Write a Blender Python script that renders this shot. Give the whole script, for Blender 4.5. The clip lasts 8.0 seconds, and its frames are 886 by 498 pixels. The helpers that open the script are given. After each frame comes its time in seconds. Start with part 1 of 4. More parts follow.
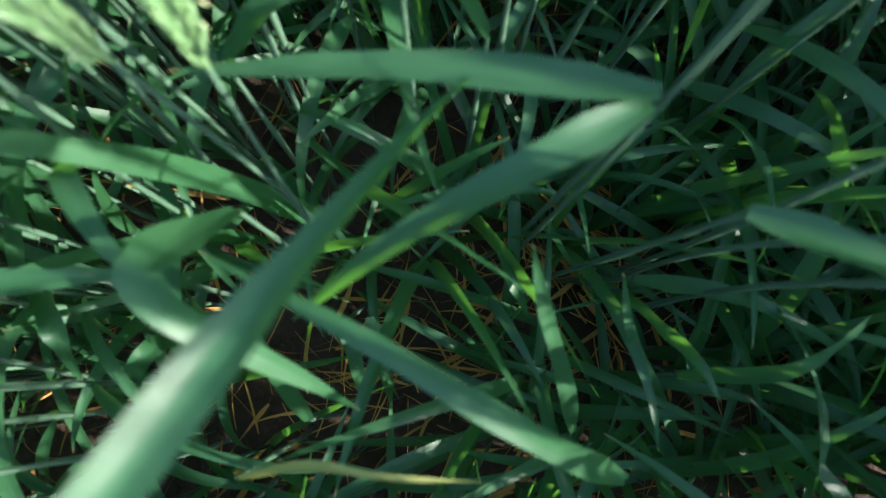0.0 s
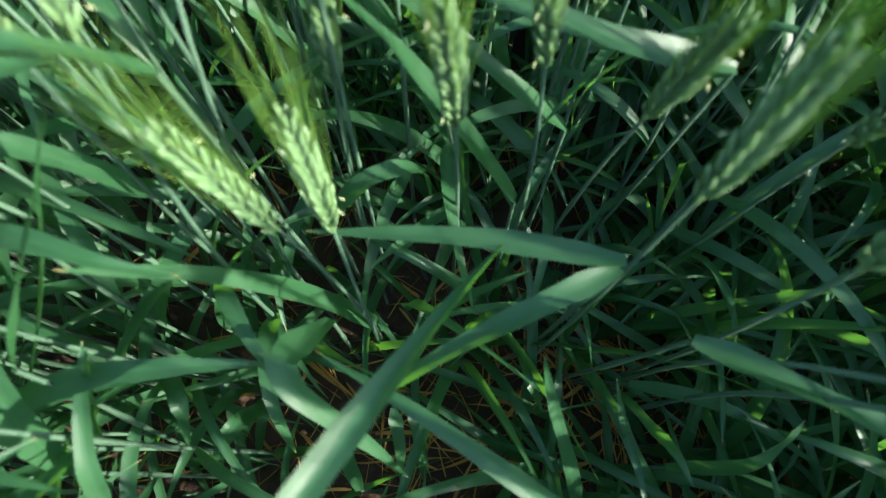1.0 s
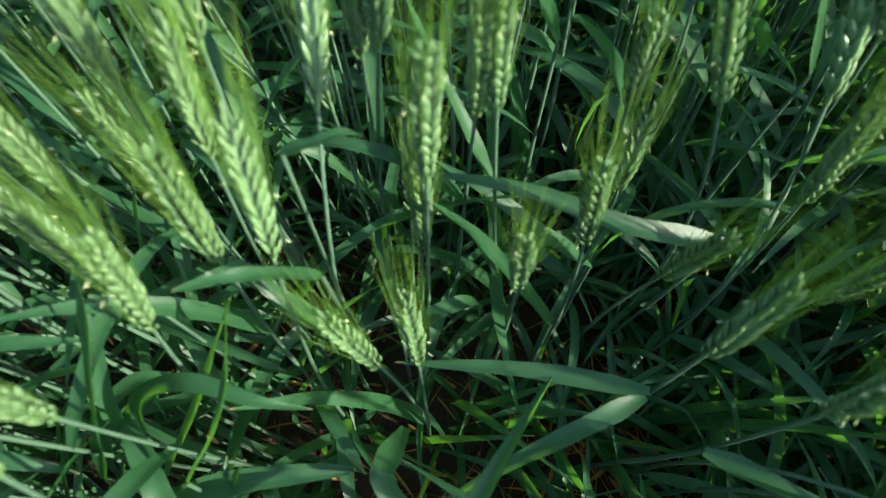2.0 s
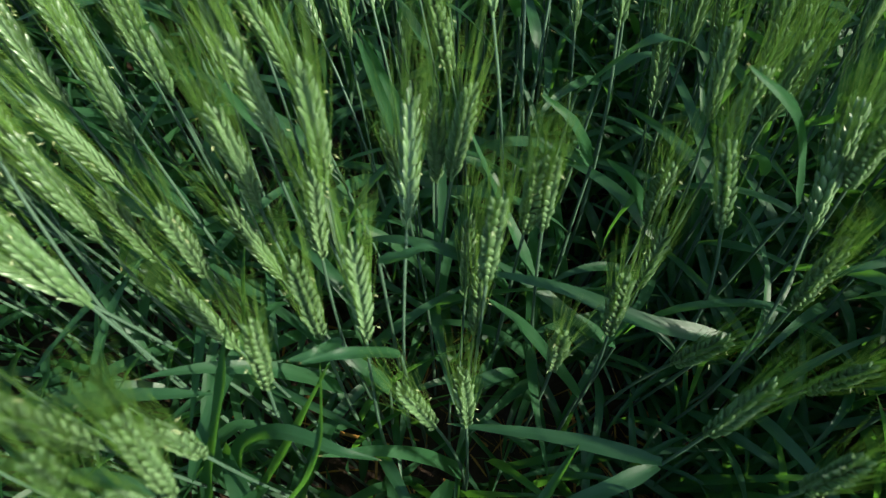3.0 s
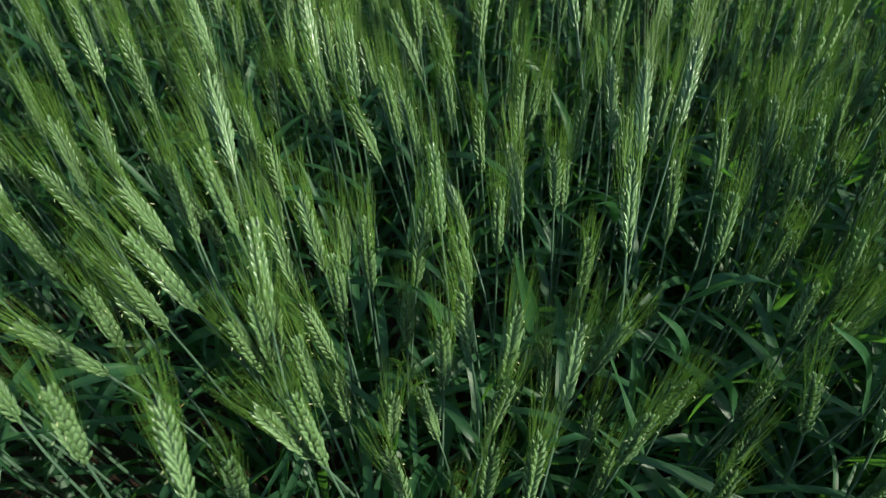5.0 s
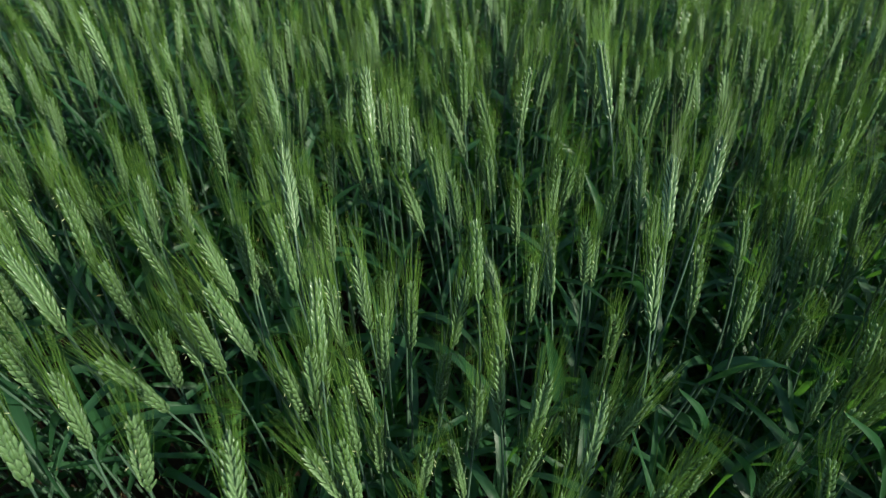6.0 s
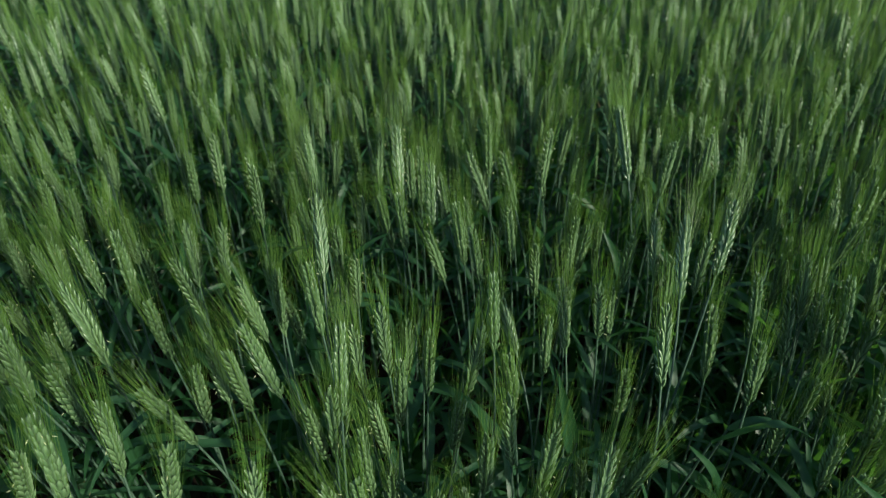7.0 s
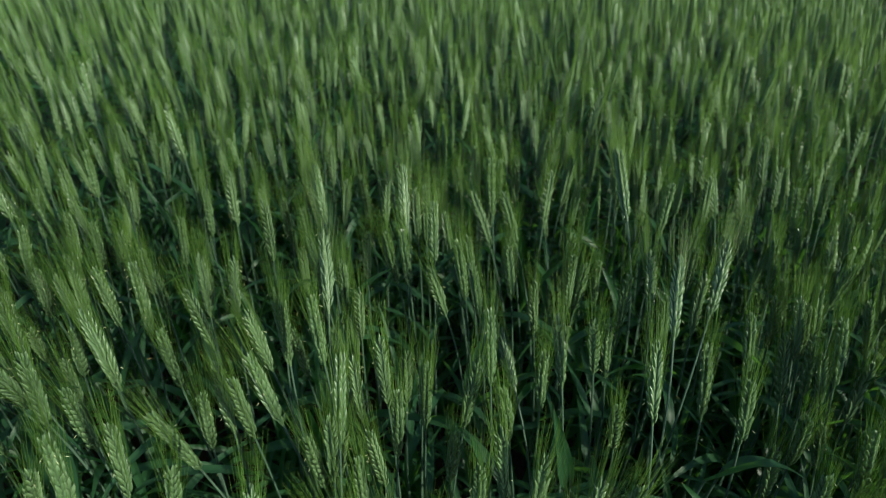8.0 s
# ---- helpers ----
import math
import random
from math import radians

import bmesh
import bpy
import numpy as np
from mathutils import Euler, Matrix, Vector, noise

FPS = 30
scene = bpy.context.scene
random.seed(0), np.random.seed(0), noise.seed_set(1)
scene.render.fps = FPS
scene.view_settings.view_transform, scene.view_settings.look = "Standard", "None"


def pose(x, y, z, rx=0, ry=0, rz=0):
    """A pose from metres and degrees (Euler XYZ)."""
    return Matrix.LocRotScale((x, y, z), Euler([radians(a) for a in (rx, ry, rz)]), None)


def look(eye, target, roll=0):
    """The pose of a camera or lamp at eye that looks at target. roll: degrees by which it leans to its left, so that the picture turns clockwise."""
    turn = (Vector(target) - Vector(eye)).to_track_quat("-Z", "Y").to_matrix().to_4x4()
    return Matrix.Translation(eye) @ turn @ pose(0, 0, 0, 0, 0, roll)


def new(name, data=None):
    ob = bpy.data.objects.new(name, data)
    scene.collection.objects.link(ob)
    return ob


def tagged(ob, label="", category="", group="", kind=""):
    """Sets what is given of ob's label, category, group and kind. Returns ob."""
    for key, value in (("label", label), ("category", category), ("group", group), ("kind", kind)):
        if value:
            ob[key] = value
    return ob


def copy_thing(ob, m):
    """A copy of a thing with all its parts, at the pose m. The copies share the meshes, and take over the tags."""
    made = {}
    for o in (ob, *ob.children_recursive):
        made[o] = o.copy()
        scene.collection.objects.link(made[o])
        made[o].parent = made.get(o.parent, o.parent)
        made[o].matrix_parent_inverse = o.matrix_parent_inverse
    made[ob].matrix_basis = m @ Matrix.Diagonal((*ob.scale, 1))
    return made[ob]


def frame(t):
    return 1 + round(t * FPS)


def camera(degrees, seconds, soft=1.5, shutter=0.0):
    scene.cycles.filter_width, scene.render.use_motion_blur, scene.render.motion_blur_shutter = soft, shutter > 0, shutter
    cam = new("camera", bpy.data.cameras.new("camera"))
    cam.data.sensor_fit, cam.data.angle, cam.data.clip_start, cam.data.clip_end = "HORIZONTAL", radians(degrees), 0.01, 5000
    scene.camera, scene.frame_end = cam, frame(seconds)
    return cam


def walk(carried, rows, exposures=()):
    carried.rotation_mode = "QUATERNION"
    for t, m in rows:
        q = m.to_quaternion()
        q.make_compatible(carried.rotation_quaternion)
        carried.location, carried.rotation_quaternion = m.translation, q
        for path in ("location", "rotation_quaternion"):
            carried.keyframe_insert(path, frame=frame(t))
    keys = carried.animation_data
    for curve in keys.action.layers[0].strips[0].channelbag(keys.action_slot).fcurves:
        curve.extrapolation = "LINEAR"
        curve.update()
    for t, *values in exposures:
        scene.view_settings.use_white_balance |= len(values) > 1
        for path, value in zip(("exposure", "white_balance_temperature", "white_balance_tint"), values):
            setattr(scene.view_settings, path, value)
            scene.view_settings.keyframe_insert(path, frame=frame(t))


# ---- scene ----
cam = camera(76.0, 8.0, soft=1.1, shutter=0.3)
PATH = [
    (0, (0.153, -0.003, 0.533), (0.298, 0.303, -1.438), 15.2),
    (0.5, (0.14, -0.011, 0.578), (0.309, 0.473, -1.355), 10.2),
    (1, (0.137, -0.01, 0.631), (0.257, 0.622, -1.263), 3.3),
    (1.5, (0.117, 0.008, 0.678), (0.264, 0.726, -1.183), 3.8),
    (1.7, (0.107, 0.015, 0.699), (0.259, 0.767, -1.148), 3.5),
    (2.8, (0.081, 0.005, 0.802), (0.156, 0.959, -0.954), -0.3),
    (3, (0.074, 0.003, 0.818), (0.142, 0.981, -0.925), -0.3),
    (3.5, (0.057, -0.009, 0.86), (0.071, 1.081, -0.816), -2.2),
    (4, (0.027, -0.006, 0.9), (0.048, 1.164, -0.722), 0.2),
    (4.5, (0.0, 0.0, 0.939), (0.0, 1.233, -0.636), -0.0),
    (4.7, (-0.023, 0.005, 0.947), (0.017, 1.249, -0.618), 1.8),
    (5.8, (-0.06, -0.02, 0.991), (-0.094, 1.383, -0.434), 2.9),
    (6, (-0.061, -0.027, 0.999), (-0.121, 1.404, -0.397), 2.7),
    (6.5, (-0.061, -0.038, 1.014), (-0.196, 1.445, -0.321), 1.9),
    (7, (-0.052, -0.048, 1.025), (-0.223, 1.482, -0.252), 2.0),
    (7.5, (-0.043, -0.056, 1.037), (-0.247, 1.508, -0.192), 1.6),
    (8, (-0.034, -0.066, 1.043), (-0.267, 1.531, -0.138), 1.7),
]
EXPOSURES = [(0, 2.60, 5900, 11), (1.0, 2.44, 6080, 9), (1.5, 2.30, 6250, 7), (3.0, 1.32, 6410, 3), (4.5, 1.00, 6420, 3), (8, 0.42, 6220, 6)]
walk(cam, [(t, look(eye, target, roll)) for t, eye, target, roll in PATH], EXPOSURES)
cam.data.dof.use_dof = True
cam.data.dof.focus_distance = 0.54
cam.data.dof.aperture_fstop = 5.8

# ---- light ----
SUN_WAY = Vector((0.70, -0.43, 0.45)).normalized()     # towards the sun
world = bpy.data.worlds.new("sky")
scene.world = world
world.use_nodes = True
wn = world.node_tree
sky = wn.nodes.new("ShaderNodeTexSky")
sky.sky_type = 'NISHITA'
sky.sun_disc = False
sky.sun_elevation = math.asin(SUN_WAY.z)
sky.sun_rotation = math.atan2(SUN_WAY.x, SUN_WAY.y)
wn.links.new(sky.outputs[0], wn.nodes["Background"].inputs[0])
wn.nodes["Background"].inputs[1].default_value = 0.125
sun_data = bpy.data.lights.new("sun", 'SUN')
sun_data.energy = 3.6
sun_data.angle = radians(0.6)
sun_data.color = (1.0, 0.92, 0.77)
sun = new("sun", sun_data)
sun.matrix_world = look((6, 4, 6), Vector((6, 4, 6)) - SUN_WAY)


# ---- materials ----
def material(name):
    m = bpy.data.materials.new(name)
    m.use_nodes = True
    nt = m.node_tree
    return m, nt, nt.nodes["Principled BSDF"]


def node(nt, kind, **sets):
    n = nt.nodes.new(kind)
    for key, value in sets.items():
        n.inputs[key.replace("_", " ")].default_value = value
    return n


def mixed(nt, fac, a, b):
    n = nt.nodes.new("ShaderNodeMix")
    n.data_type = 'RGBA'
    if isinstance(fac, float):
        n.inputs[0].default_value = fac
    else:
        nt.links.new(fac, n.inputs[0])
    for slot, v in ((6, a), (7, b)):
        if isinstance(v, tuple):
            n.inputs[slot].default_value = (*v, 1)
        else:
            nt.links.new(v, n.inputs[slot])
    return n.outputs[2]


def ramp(nt, source, lo, hi):
    n = nt.nodes.new("ShaderNodeMapRange")
    n.inputs["From Min"].default_value, n.inputs["From Max"].default_value = lo, hi
    nt.links.new(source, n.inputs["Value"])
    return n.outputs[0]


def world_noise(nt, scale, detail=3.0):
    geo = nt.nodes.new("ShaderNodeNewGeometry")
    n = node(nt, "ShaderNodeTexNoise", Scale=scale, Detail=detail)
    nt.links.new(geo.outputs["Position"], n.inputs["Vector"])
    return n.outputs["Fac"], geo


def plant_tissue(name, dark, light, glow, through_share, rough, tip=None, veins=0, random_share=0.5, spec=0.4, relief=0.3, pale=None, bloom=None):
    """Green plant tissue: two tones by patches, streaks along the blade, dry tips, some light passing through."""
    m, nt, bsdf = material(name)
    coarse, geo = world_noise(nt, 7.0, 2.0)
    fine, _ = world_noise(nt, 160.0, 3.0)
    info = nt.nodes.new("ShaderNodeObjectInfo")
    tone = nt.nodes.new("ShaderNodeMath")
    tone.operation = 'MULTIPLY_ADD'
    nt.links.new(ramp(nt, coarse, 0.35, 0.65), tone.inputs[0])
    tone.inputs[1].default_value = 0.5
    grain = nt.nodes.new("ShaderNodeMath")
    grain.operation = 'MULTIPLY'
    nt.links.new(fine, grain.inputs[0])
    grain.inputs[1].default_value = 0.35
    nt.links.new(grain.outputs[0], tone.inputs[2])
    tone2 = nt.nodes.new("ShaderNodeMath")
    tone2.operation = 'MULTIPLY_ADD'
    nt.links.new(geo.outputs["Random Per Island"], tone2.inputs[0])
    tone2.inputs[1].default_value = random_share * 0.5
    nt.links.new(tone.outputs[0], tone2.inputs[2])
    tone3 = nt.nodes.new("ShaderNodeMath")
    tone3.operation = 'MULTIPLY_ADD'
    nt.links.new(info.outputs["Random"], tone3.inputs[0])
    tone3.inputs[1].default_value = random_share * 0.35
    nt.links.new(tone2.outputs[0], tone3.inputs[2])
    colour = mixed(nt, tone3.outputs[0], dark, light)
    uv = nt.nodes.new("ShaderNodeUVMap")
    split = nt.nodes.new("ShaderNodeSeparateXYZ")
    nt.links.new(uv.outputs[0], split.inputs[0])
    height = fine
    if veins:
        wave = nt.nodes.new("ShaderNodeMath")
        wave.operation = 'MULTIPLY'
        nt.links.new(split.outputs[0], wave.inputs[0])
        wave.inputs[1].default_value = veins * 2 * math.pi
        sine = nt.nodes.new("ShaderNodeMath")
        sine.operation = 'SINE'
        nt.links.new(wave.outputs[0], sine.inputs[0])
        streak = ramp(nt, sine.outputs[0], -1.0, 1.0)
        soft = nt.nodes.new("ShaderNodeMath")
        soft.operation = 'MULTIPLY'
        nt.links.new(streak, soft.inputs[0])
        soft.inputs[1].default_value = 0.10
        colour = mixed(nt, soft.outputs[0], colour, light)
        mid = nt.nodes.new("ShaderNodeMath")
        mid.operation = 'COMPARE'
        nt.links.new(split.outputs[0], mid.inputs[0])
        mid.inputs[1].default_value, mid.inputs[2].default_value = 0.5, 0.035
        half = nt.nodes.new("ShaderNodeMath")
        half.operation = 'MULTIPLY'
        nt.links.new(mid.outputs[0], half.inputs[0])
        half.inputs[1].default_value = 0.4
        colour = mixed(nt, half.outputs[0], colour, tuple(min(1, c * 1.5) for c in light))
        height = streak
    if pale:
        colour = mixed(nt, ramp(nt, split.outputs[1], 0.55, 1.25), colour, pale)
        round_way = nt.nodes.new("ShaderNodeMath")
        round_way.operation = 'MULTIPLY'
        nt.links.new(split.outputs[0], round_way.inputs[0])
        round_way.inputs[1].default_value = 4 * math.pi
        margin = nt.nodes.new("ShaderNodeMath")
        margin.operation = 'COSINE'
        nt.links.new(round_way.outputs[0], margin.inputs[0])
        colour = mixed(nt, ramp(nt, margin.outputs[0], 0.45, 1.3), colour, pale)
    if bloom:
        wax, _ = world_noise(nt, 38.0, 4.0)
        patch = ramp(nt, wax, 0.38, 0.80)
        colour = mixed(nt, patch, colour, bloom)
        gloss = nt.nodes.new("ShaderNodeMath")
        gloss.operation = 'MULTIPLY_ADD'
        nt.links.new(patch, gloss.inputs[0])
        gloss.inputs[1].default_value, gloss.inputs[2].default_value = 0.16, rough - 0.06
        nt.links.new(gloss.outputs[0], bsdf.inputs["Roughness"])
    if tip:
        edge = nt.nodes.new("ShaderNodeMath")
        edge.operation = 'MULTIPLY_ADD'
        nt.links.new(geo.outputs["Random Per Island"], edge.inputs[0])
        edge.inputs[1].default_value = 0.08
        nt.links.new(split.outputs[1], edge.inputs[2])
        colour = mixed(nt, ramp(nt, edge.outputs[0], 1.02, 1.06), colour, tip)
    nt.links.new(colour, bsdf.inputs["Base Color"])
    bsdf.inputs["Roughness"].default_value = rough
    bsdf.inputs["Specular IOR Level"].default_value = spec
    bump = node(nt, "ShaderNodeBump", Strength=relief, Distance=0.0004)
    nt.links.new(height, bump.inputs["Height"])
    nt.links.new(bump.outputs[0], bsdf.inputs["Normal"])
    if through_share:
        trans = nt.nodes.new("ShaderNodeBsdfTranslucent")
        trans.inputs[0].default_value = (*glow, 1)
        join = nt.nodes.new("ShaderNodeMixShader")
        join.inputs[0].default_value = through_share
        nt.links.new(bsdf.outputs[0], join.inputs[1])
        nt.links.new(trans.outputs[0], join.inputs[2])
        nt.links.new(join.outputs[0], nt.nodes["Material Output"].inputs[0])
    return m


LEAF = plant_tissue("wheat_leaf", (0.012, 0.048, 0.020), (0.030, 0.092, 0.036), (0.15, 0.42, 0.04), 0.34, 0.43,
                    tip=(0.42, 0.30, 0.13), veins=11, random_share=0.7, spec=0.34, relief=0.14, bloom=(0.038, 0.102, 0.045))
STEM = plant_tissue("wheat_stem", (0.036, 0.078, 0.046), (0.076, 0.134, 0.084), (0.1, 0.2, 0.05), 0.0, 0.5, random_share=0.5)
EAR = plant_tissue("wheat_ear", (0.050, 0.112, 0.047), (0.110, 0.200, 0.079), (0.20, 0.36, 0.09), 0.22, 0.30, random_share=0.9, relief=0.4, pale=(0.26, 0.39, 0.19), spec=0.7, veins=3)
AWN = plant_tissue("wheat_awn", (0.070, 0.168, 0.030), (0.138, 0.260, 0.050), (0.26, 0.42, 0.07), 0.40, 0.36, tip=(0.18, 0.17, 0.05), random_share=0.8)
ANTHER = plant_tissue("pale_anther", (0.34, 0.40, 0.17), (0.50, 0.54, 0.28), (0.5, 0.5, 0.2), 0.0, 0.6)
STRAW = plant_tissue("dry_straw", (0.19, 0.075, 0.016), (0.48, 0.25, 0.050), (0.5, 0.27, 0.04), 0.2, 0.6, veins=5, random_share=1.0)

PALE_LEAF = plant_tissue("yellowing_leaf", (0.13, 0.17, 0.04), (0.28, 0.29, 0.08), (0.4, 0.4, 0.1), 0.2, 0.5, tip=(0.42, 0.30, 0.13), veins=9)


def soil_material():
    m, nt, bsdf = material("dark_soil")
    a, _ = world_noise(nt, 14.0, 4.0)
    b, _ = world_noise(nt, 220.0, 6.0)
    c = mixed(nt, ramp(nt, a, 0.3, 0.7), (0.024, 0.012, 0.005), (0.050, 0.027, 0.012))
    c = mixed(nt, ramp(nt, b, 0.55, 0.8), c, (0.075, 0.043, 0.021))
    nt.links.new(c, bsdf.inputs["Base Color"])
    bsdf.inputs["Roughness"].default_value = 0.9
    bump = node(nt, "ShaderNodeBump", Strength=0.8, Distance=0.003)
    nt.links.new(b, bump.inputs["Height"])
    nt.links.new(bump.outputs[0], bsdf.inputs["Normal"])
    return m


SOIL = soil_material()

# ---- geometry helpers: every shape is (places, quads, uv per corner) ----
rng = np.random.default_rng(7)


def unit(v):
    v = np.asarray(v, float)
    return v / (np.linalg.norm(v) + 1e-12)


def smooth_line(points, n):
    """n places along a Catmull-Rom line through the points."""
    p = np.asarray(points, float)
    p = np.vstack([2 * p[0] - p[1], p, 2 * p[-1] - p[-2]])
    out = []
    for s in np.linspace(0, len(p) - 3 - 1e-6, n):
        k = int(s)
        u = s - k
        a, b, c, d = p[k:k + 4]
        out.append(0.5 * (2 * b + (c - a) * u + (2 * a - 5 * b + 4 * c - d) * u * u + (3 * b - a - 3 * c + d) * u ** 3))
    return np.array(out)


def strip_quads(rows, cols, ring=False):
    i = np.arange(rows - 1)[:, None]
    j = np.arange(cols if ring else cols - 1)[None, :]
    k = (j + 1) % cols
    q = np.stack([i * cols + j, i * cols + k, (i + 1) * cols + k, (i + 1) * cols + j], -1)
    return q.reshape(-1, 4)


def tube(line, radii, sides):
    """A round stalk along a line."""
    line, radii = np.asarray(line, float), np.asarray(radii, float)
    ways = np.gradient(line, axis=0)
    ways /= np.linalg.norm(ways, axis=1)[:, None] + 1e-12
    ref = np.array([1.0, 0.13, 0.05]) if abs(ways[0][0]) < 0.8 else np.array([0.1, 1.0, 0.05])
    a = np.cross(ways, ref)
    a /= np.linalg.norm(a, axis=1)[:, None]
    b = np.cross(ways, a)
    t = np.arange(sides) / sides * 2 * math.pi
    v = line[:, None] + radii[:, None, None] * (np.cos(t)[None, :, None] * a[:, None] + np.sin(t)[None, :, None] * b[:, None])
    q = strip_quads(len(line), sides, True)
    u = np.stack([(q % sides) / sides, (q // sides) / max(1, len(line) - 1)], -1)
    return v.reshape(-1, 3), q, u


def blade(line, width, cols=5, fold=0.22, turn=0.0, roll=0.0, side=None, taper=0.75):
    """A grass blade along a line: keeled across, widest in its first half, drawn out to a point, its edges a little wavy; turn twists it on the way."""
    line = np.asarray(line, float)
    n = len(line)
    ways = np.gradient(line, axis=0)
    ways /= np.linalg.norm(ways, axis=1)[:, None] + 1e-12
    across = np.cross(ways, [0, 0, 1.0]) if side is None else np.tile(np.asarray(side, float), (n, 1))
    weak = np.linalg.norm(across, axis=1) < 0.25
    if weak.any():
        good = across[~weak].mean(0) if (~weak).any() else np.array([1.0, 0, 0])
        across[weak] = good
    for k in range(1, n):
        if across[k] @ across[k - 1] < 0:
            across[k] = -across[k]
    across -= (across * ways).sum(1)[:, None] * ways
    across /= np.linalg.norm(across, axis=1)[:, None] + 1e-12
    above = np.cross(across, ways)
    s = np.linspace(0, 1, n)
    ang = roll + turn * s
    ax = np.cos(ang)[:, None] * across + np.sin(ang)[:, None] * above
    ab = np.cross(ax, ways)
    w = width * np.minimum(1.0, 0.42 + 4.0 * s) * np.clip(1 - s ** 2.0, 0, 1) ** taper + 0.0003
    c = np.linspace(-0.5, 0.5, cols)
    phase = 40.0 * (line[0] + line[-1]).sum()
    wave = 0.14 * np.sin(11.0 * s + phase) + 0.07 * np.sin(23.0 * s + 2.3 * phase)
    w = w * (1.0 + 0.05 * np.sin(17.0 * s + 1.7 * phase))
    v = line[:, None] + w[:, None, None] * (c[None, :, None] * ax[:, None] + (fold * np.abs(c)[None, :, None] + wave[:, None, None] * c[None, :, None]) * ab[:, None])
    q = strip_quads(n, cols)
    u = np.stack([(q % cols) / (cols - 1), (q // cols) / (n - 1)], -1)
    return v.reshape(-1, 3), q, u


def grown(base, azimuth, rise, length, droop, n, sway=0.0):
    """The line of a leaf that leaves its stalk at an angle of rise over the level and bends down by droop along its length."""
    step = length / (n - 1)
    p = np.array(base, float)
    out = [p.copy()]
    for k in range(1, n):
        s = k / (n - 1)
        e = rise - droop * s ** 1.4
        z = azimuth + sway * s
        p = p + step * np.array([math.cos(e) * math.cos(z), math.cos(e) * math.sin(z), math.sin(e)])
        if p[2] < 0.012:
            p[2] = 0.012
        out.append(p.copy())
    return np.array(out)


def lobe(base, way, flat, length, width, thick, sides, rings):
    """A glume: a plump, pointed scale."""
    way, flat = unit(way), np.asarray(flat, float)
    flat = unit(flat - (flat @ way) * way)
    third = np.cross(way, flat)
    s = np.linspace(0, 1, rings)
    r = 1.9 * (s * 0.92 + 0.08) ** 0.6 * (1.02 - s) ** 0.8
    r[-1] = 0.05
    t = np.arange(sides) / sides * 2 * math.pi
    v = np.asarray(base)[None, None] + length * s[:, None, None] * way + r[:, None, None] * (
        width / 2 * np.cos(t)[None, :, None] * flat + thick / 2 * np.sin(t)[None, :, None] * third)
    q = strip_quads(rings, sides, True)
    u = np.stack([(q % sides) / sides, (q // sides) / (rings - 1)], -1)
    return v.reshape(-1, 3), q, u


def join(shapes):
    vs, qs, us, at = [], [], [], 0
    for v, q, u in shapes:
        vs.append(v), qs.append(q + at), us.append(u)
        at += len(v)
    return np.vstack(vs), np.vstack(qs), np.vstack(us)


def moved(shape, m):
    v, q, u = shape
    m = np.array(m)
    return v @ m[:3, :3].T + m[:3, 3], q, u


def mesh_of(name, shape, *materials, slots=None):
    v, q, u = shape
    me = bpy.data.meshes.new(name)
    me.vertices.add(len(v))
    me.vertices.foreach_set("co", np.ascontiguousarray(v, np.float32).ravel())
    me.loops.add(q.size)
    me.loops.foreach_set("vertex_index", np.ascontiguousarray(q, np.int32).ravel())
    me.polygons.add(len(q))
    me.polygons.foreach_set("loop_start", np.arange(0, q.size, 4, dtype=np.int32))
    me.polygons.foreach_set("use_smooth", np.ones(len(q), bool))
    if slots is not None:
        me.polygons.foreach_set("material_index", np.asarray(slots, np.int32))
    me.uv_layers.new(name="UVMap").data.foreach_set("uv", np.ascontiguousarray(u, np.float32).ravel())
    for m in materials:
        me.materials.append(m)
    me.update(calc_edges=True)
    me.validate()
    return me


def part(name, me, parent, label="", m=None):
    ob = new(name, me)
    ob.parent = parent
    if m is not None:
        ob.matrix_basis = m
    return tagged(ob, label) if label else ob


# ---- ears ----
EAR_LONG = 0.092


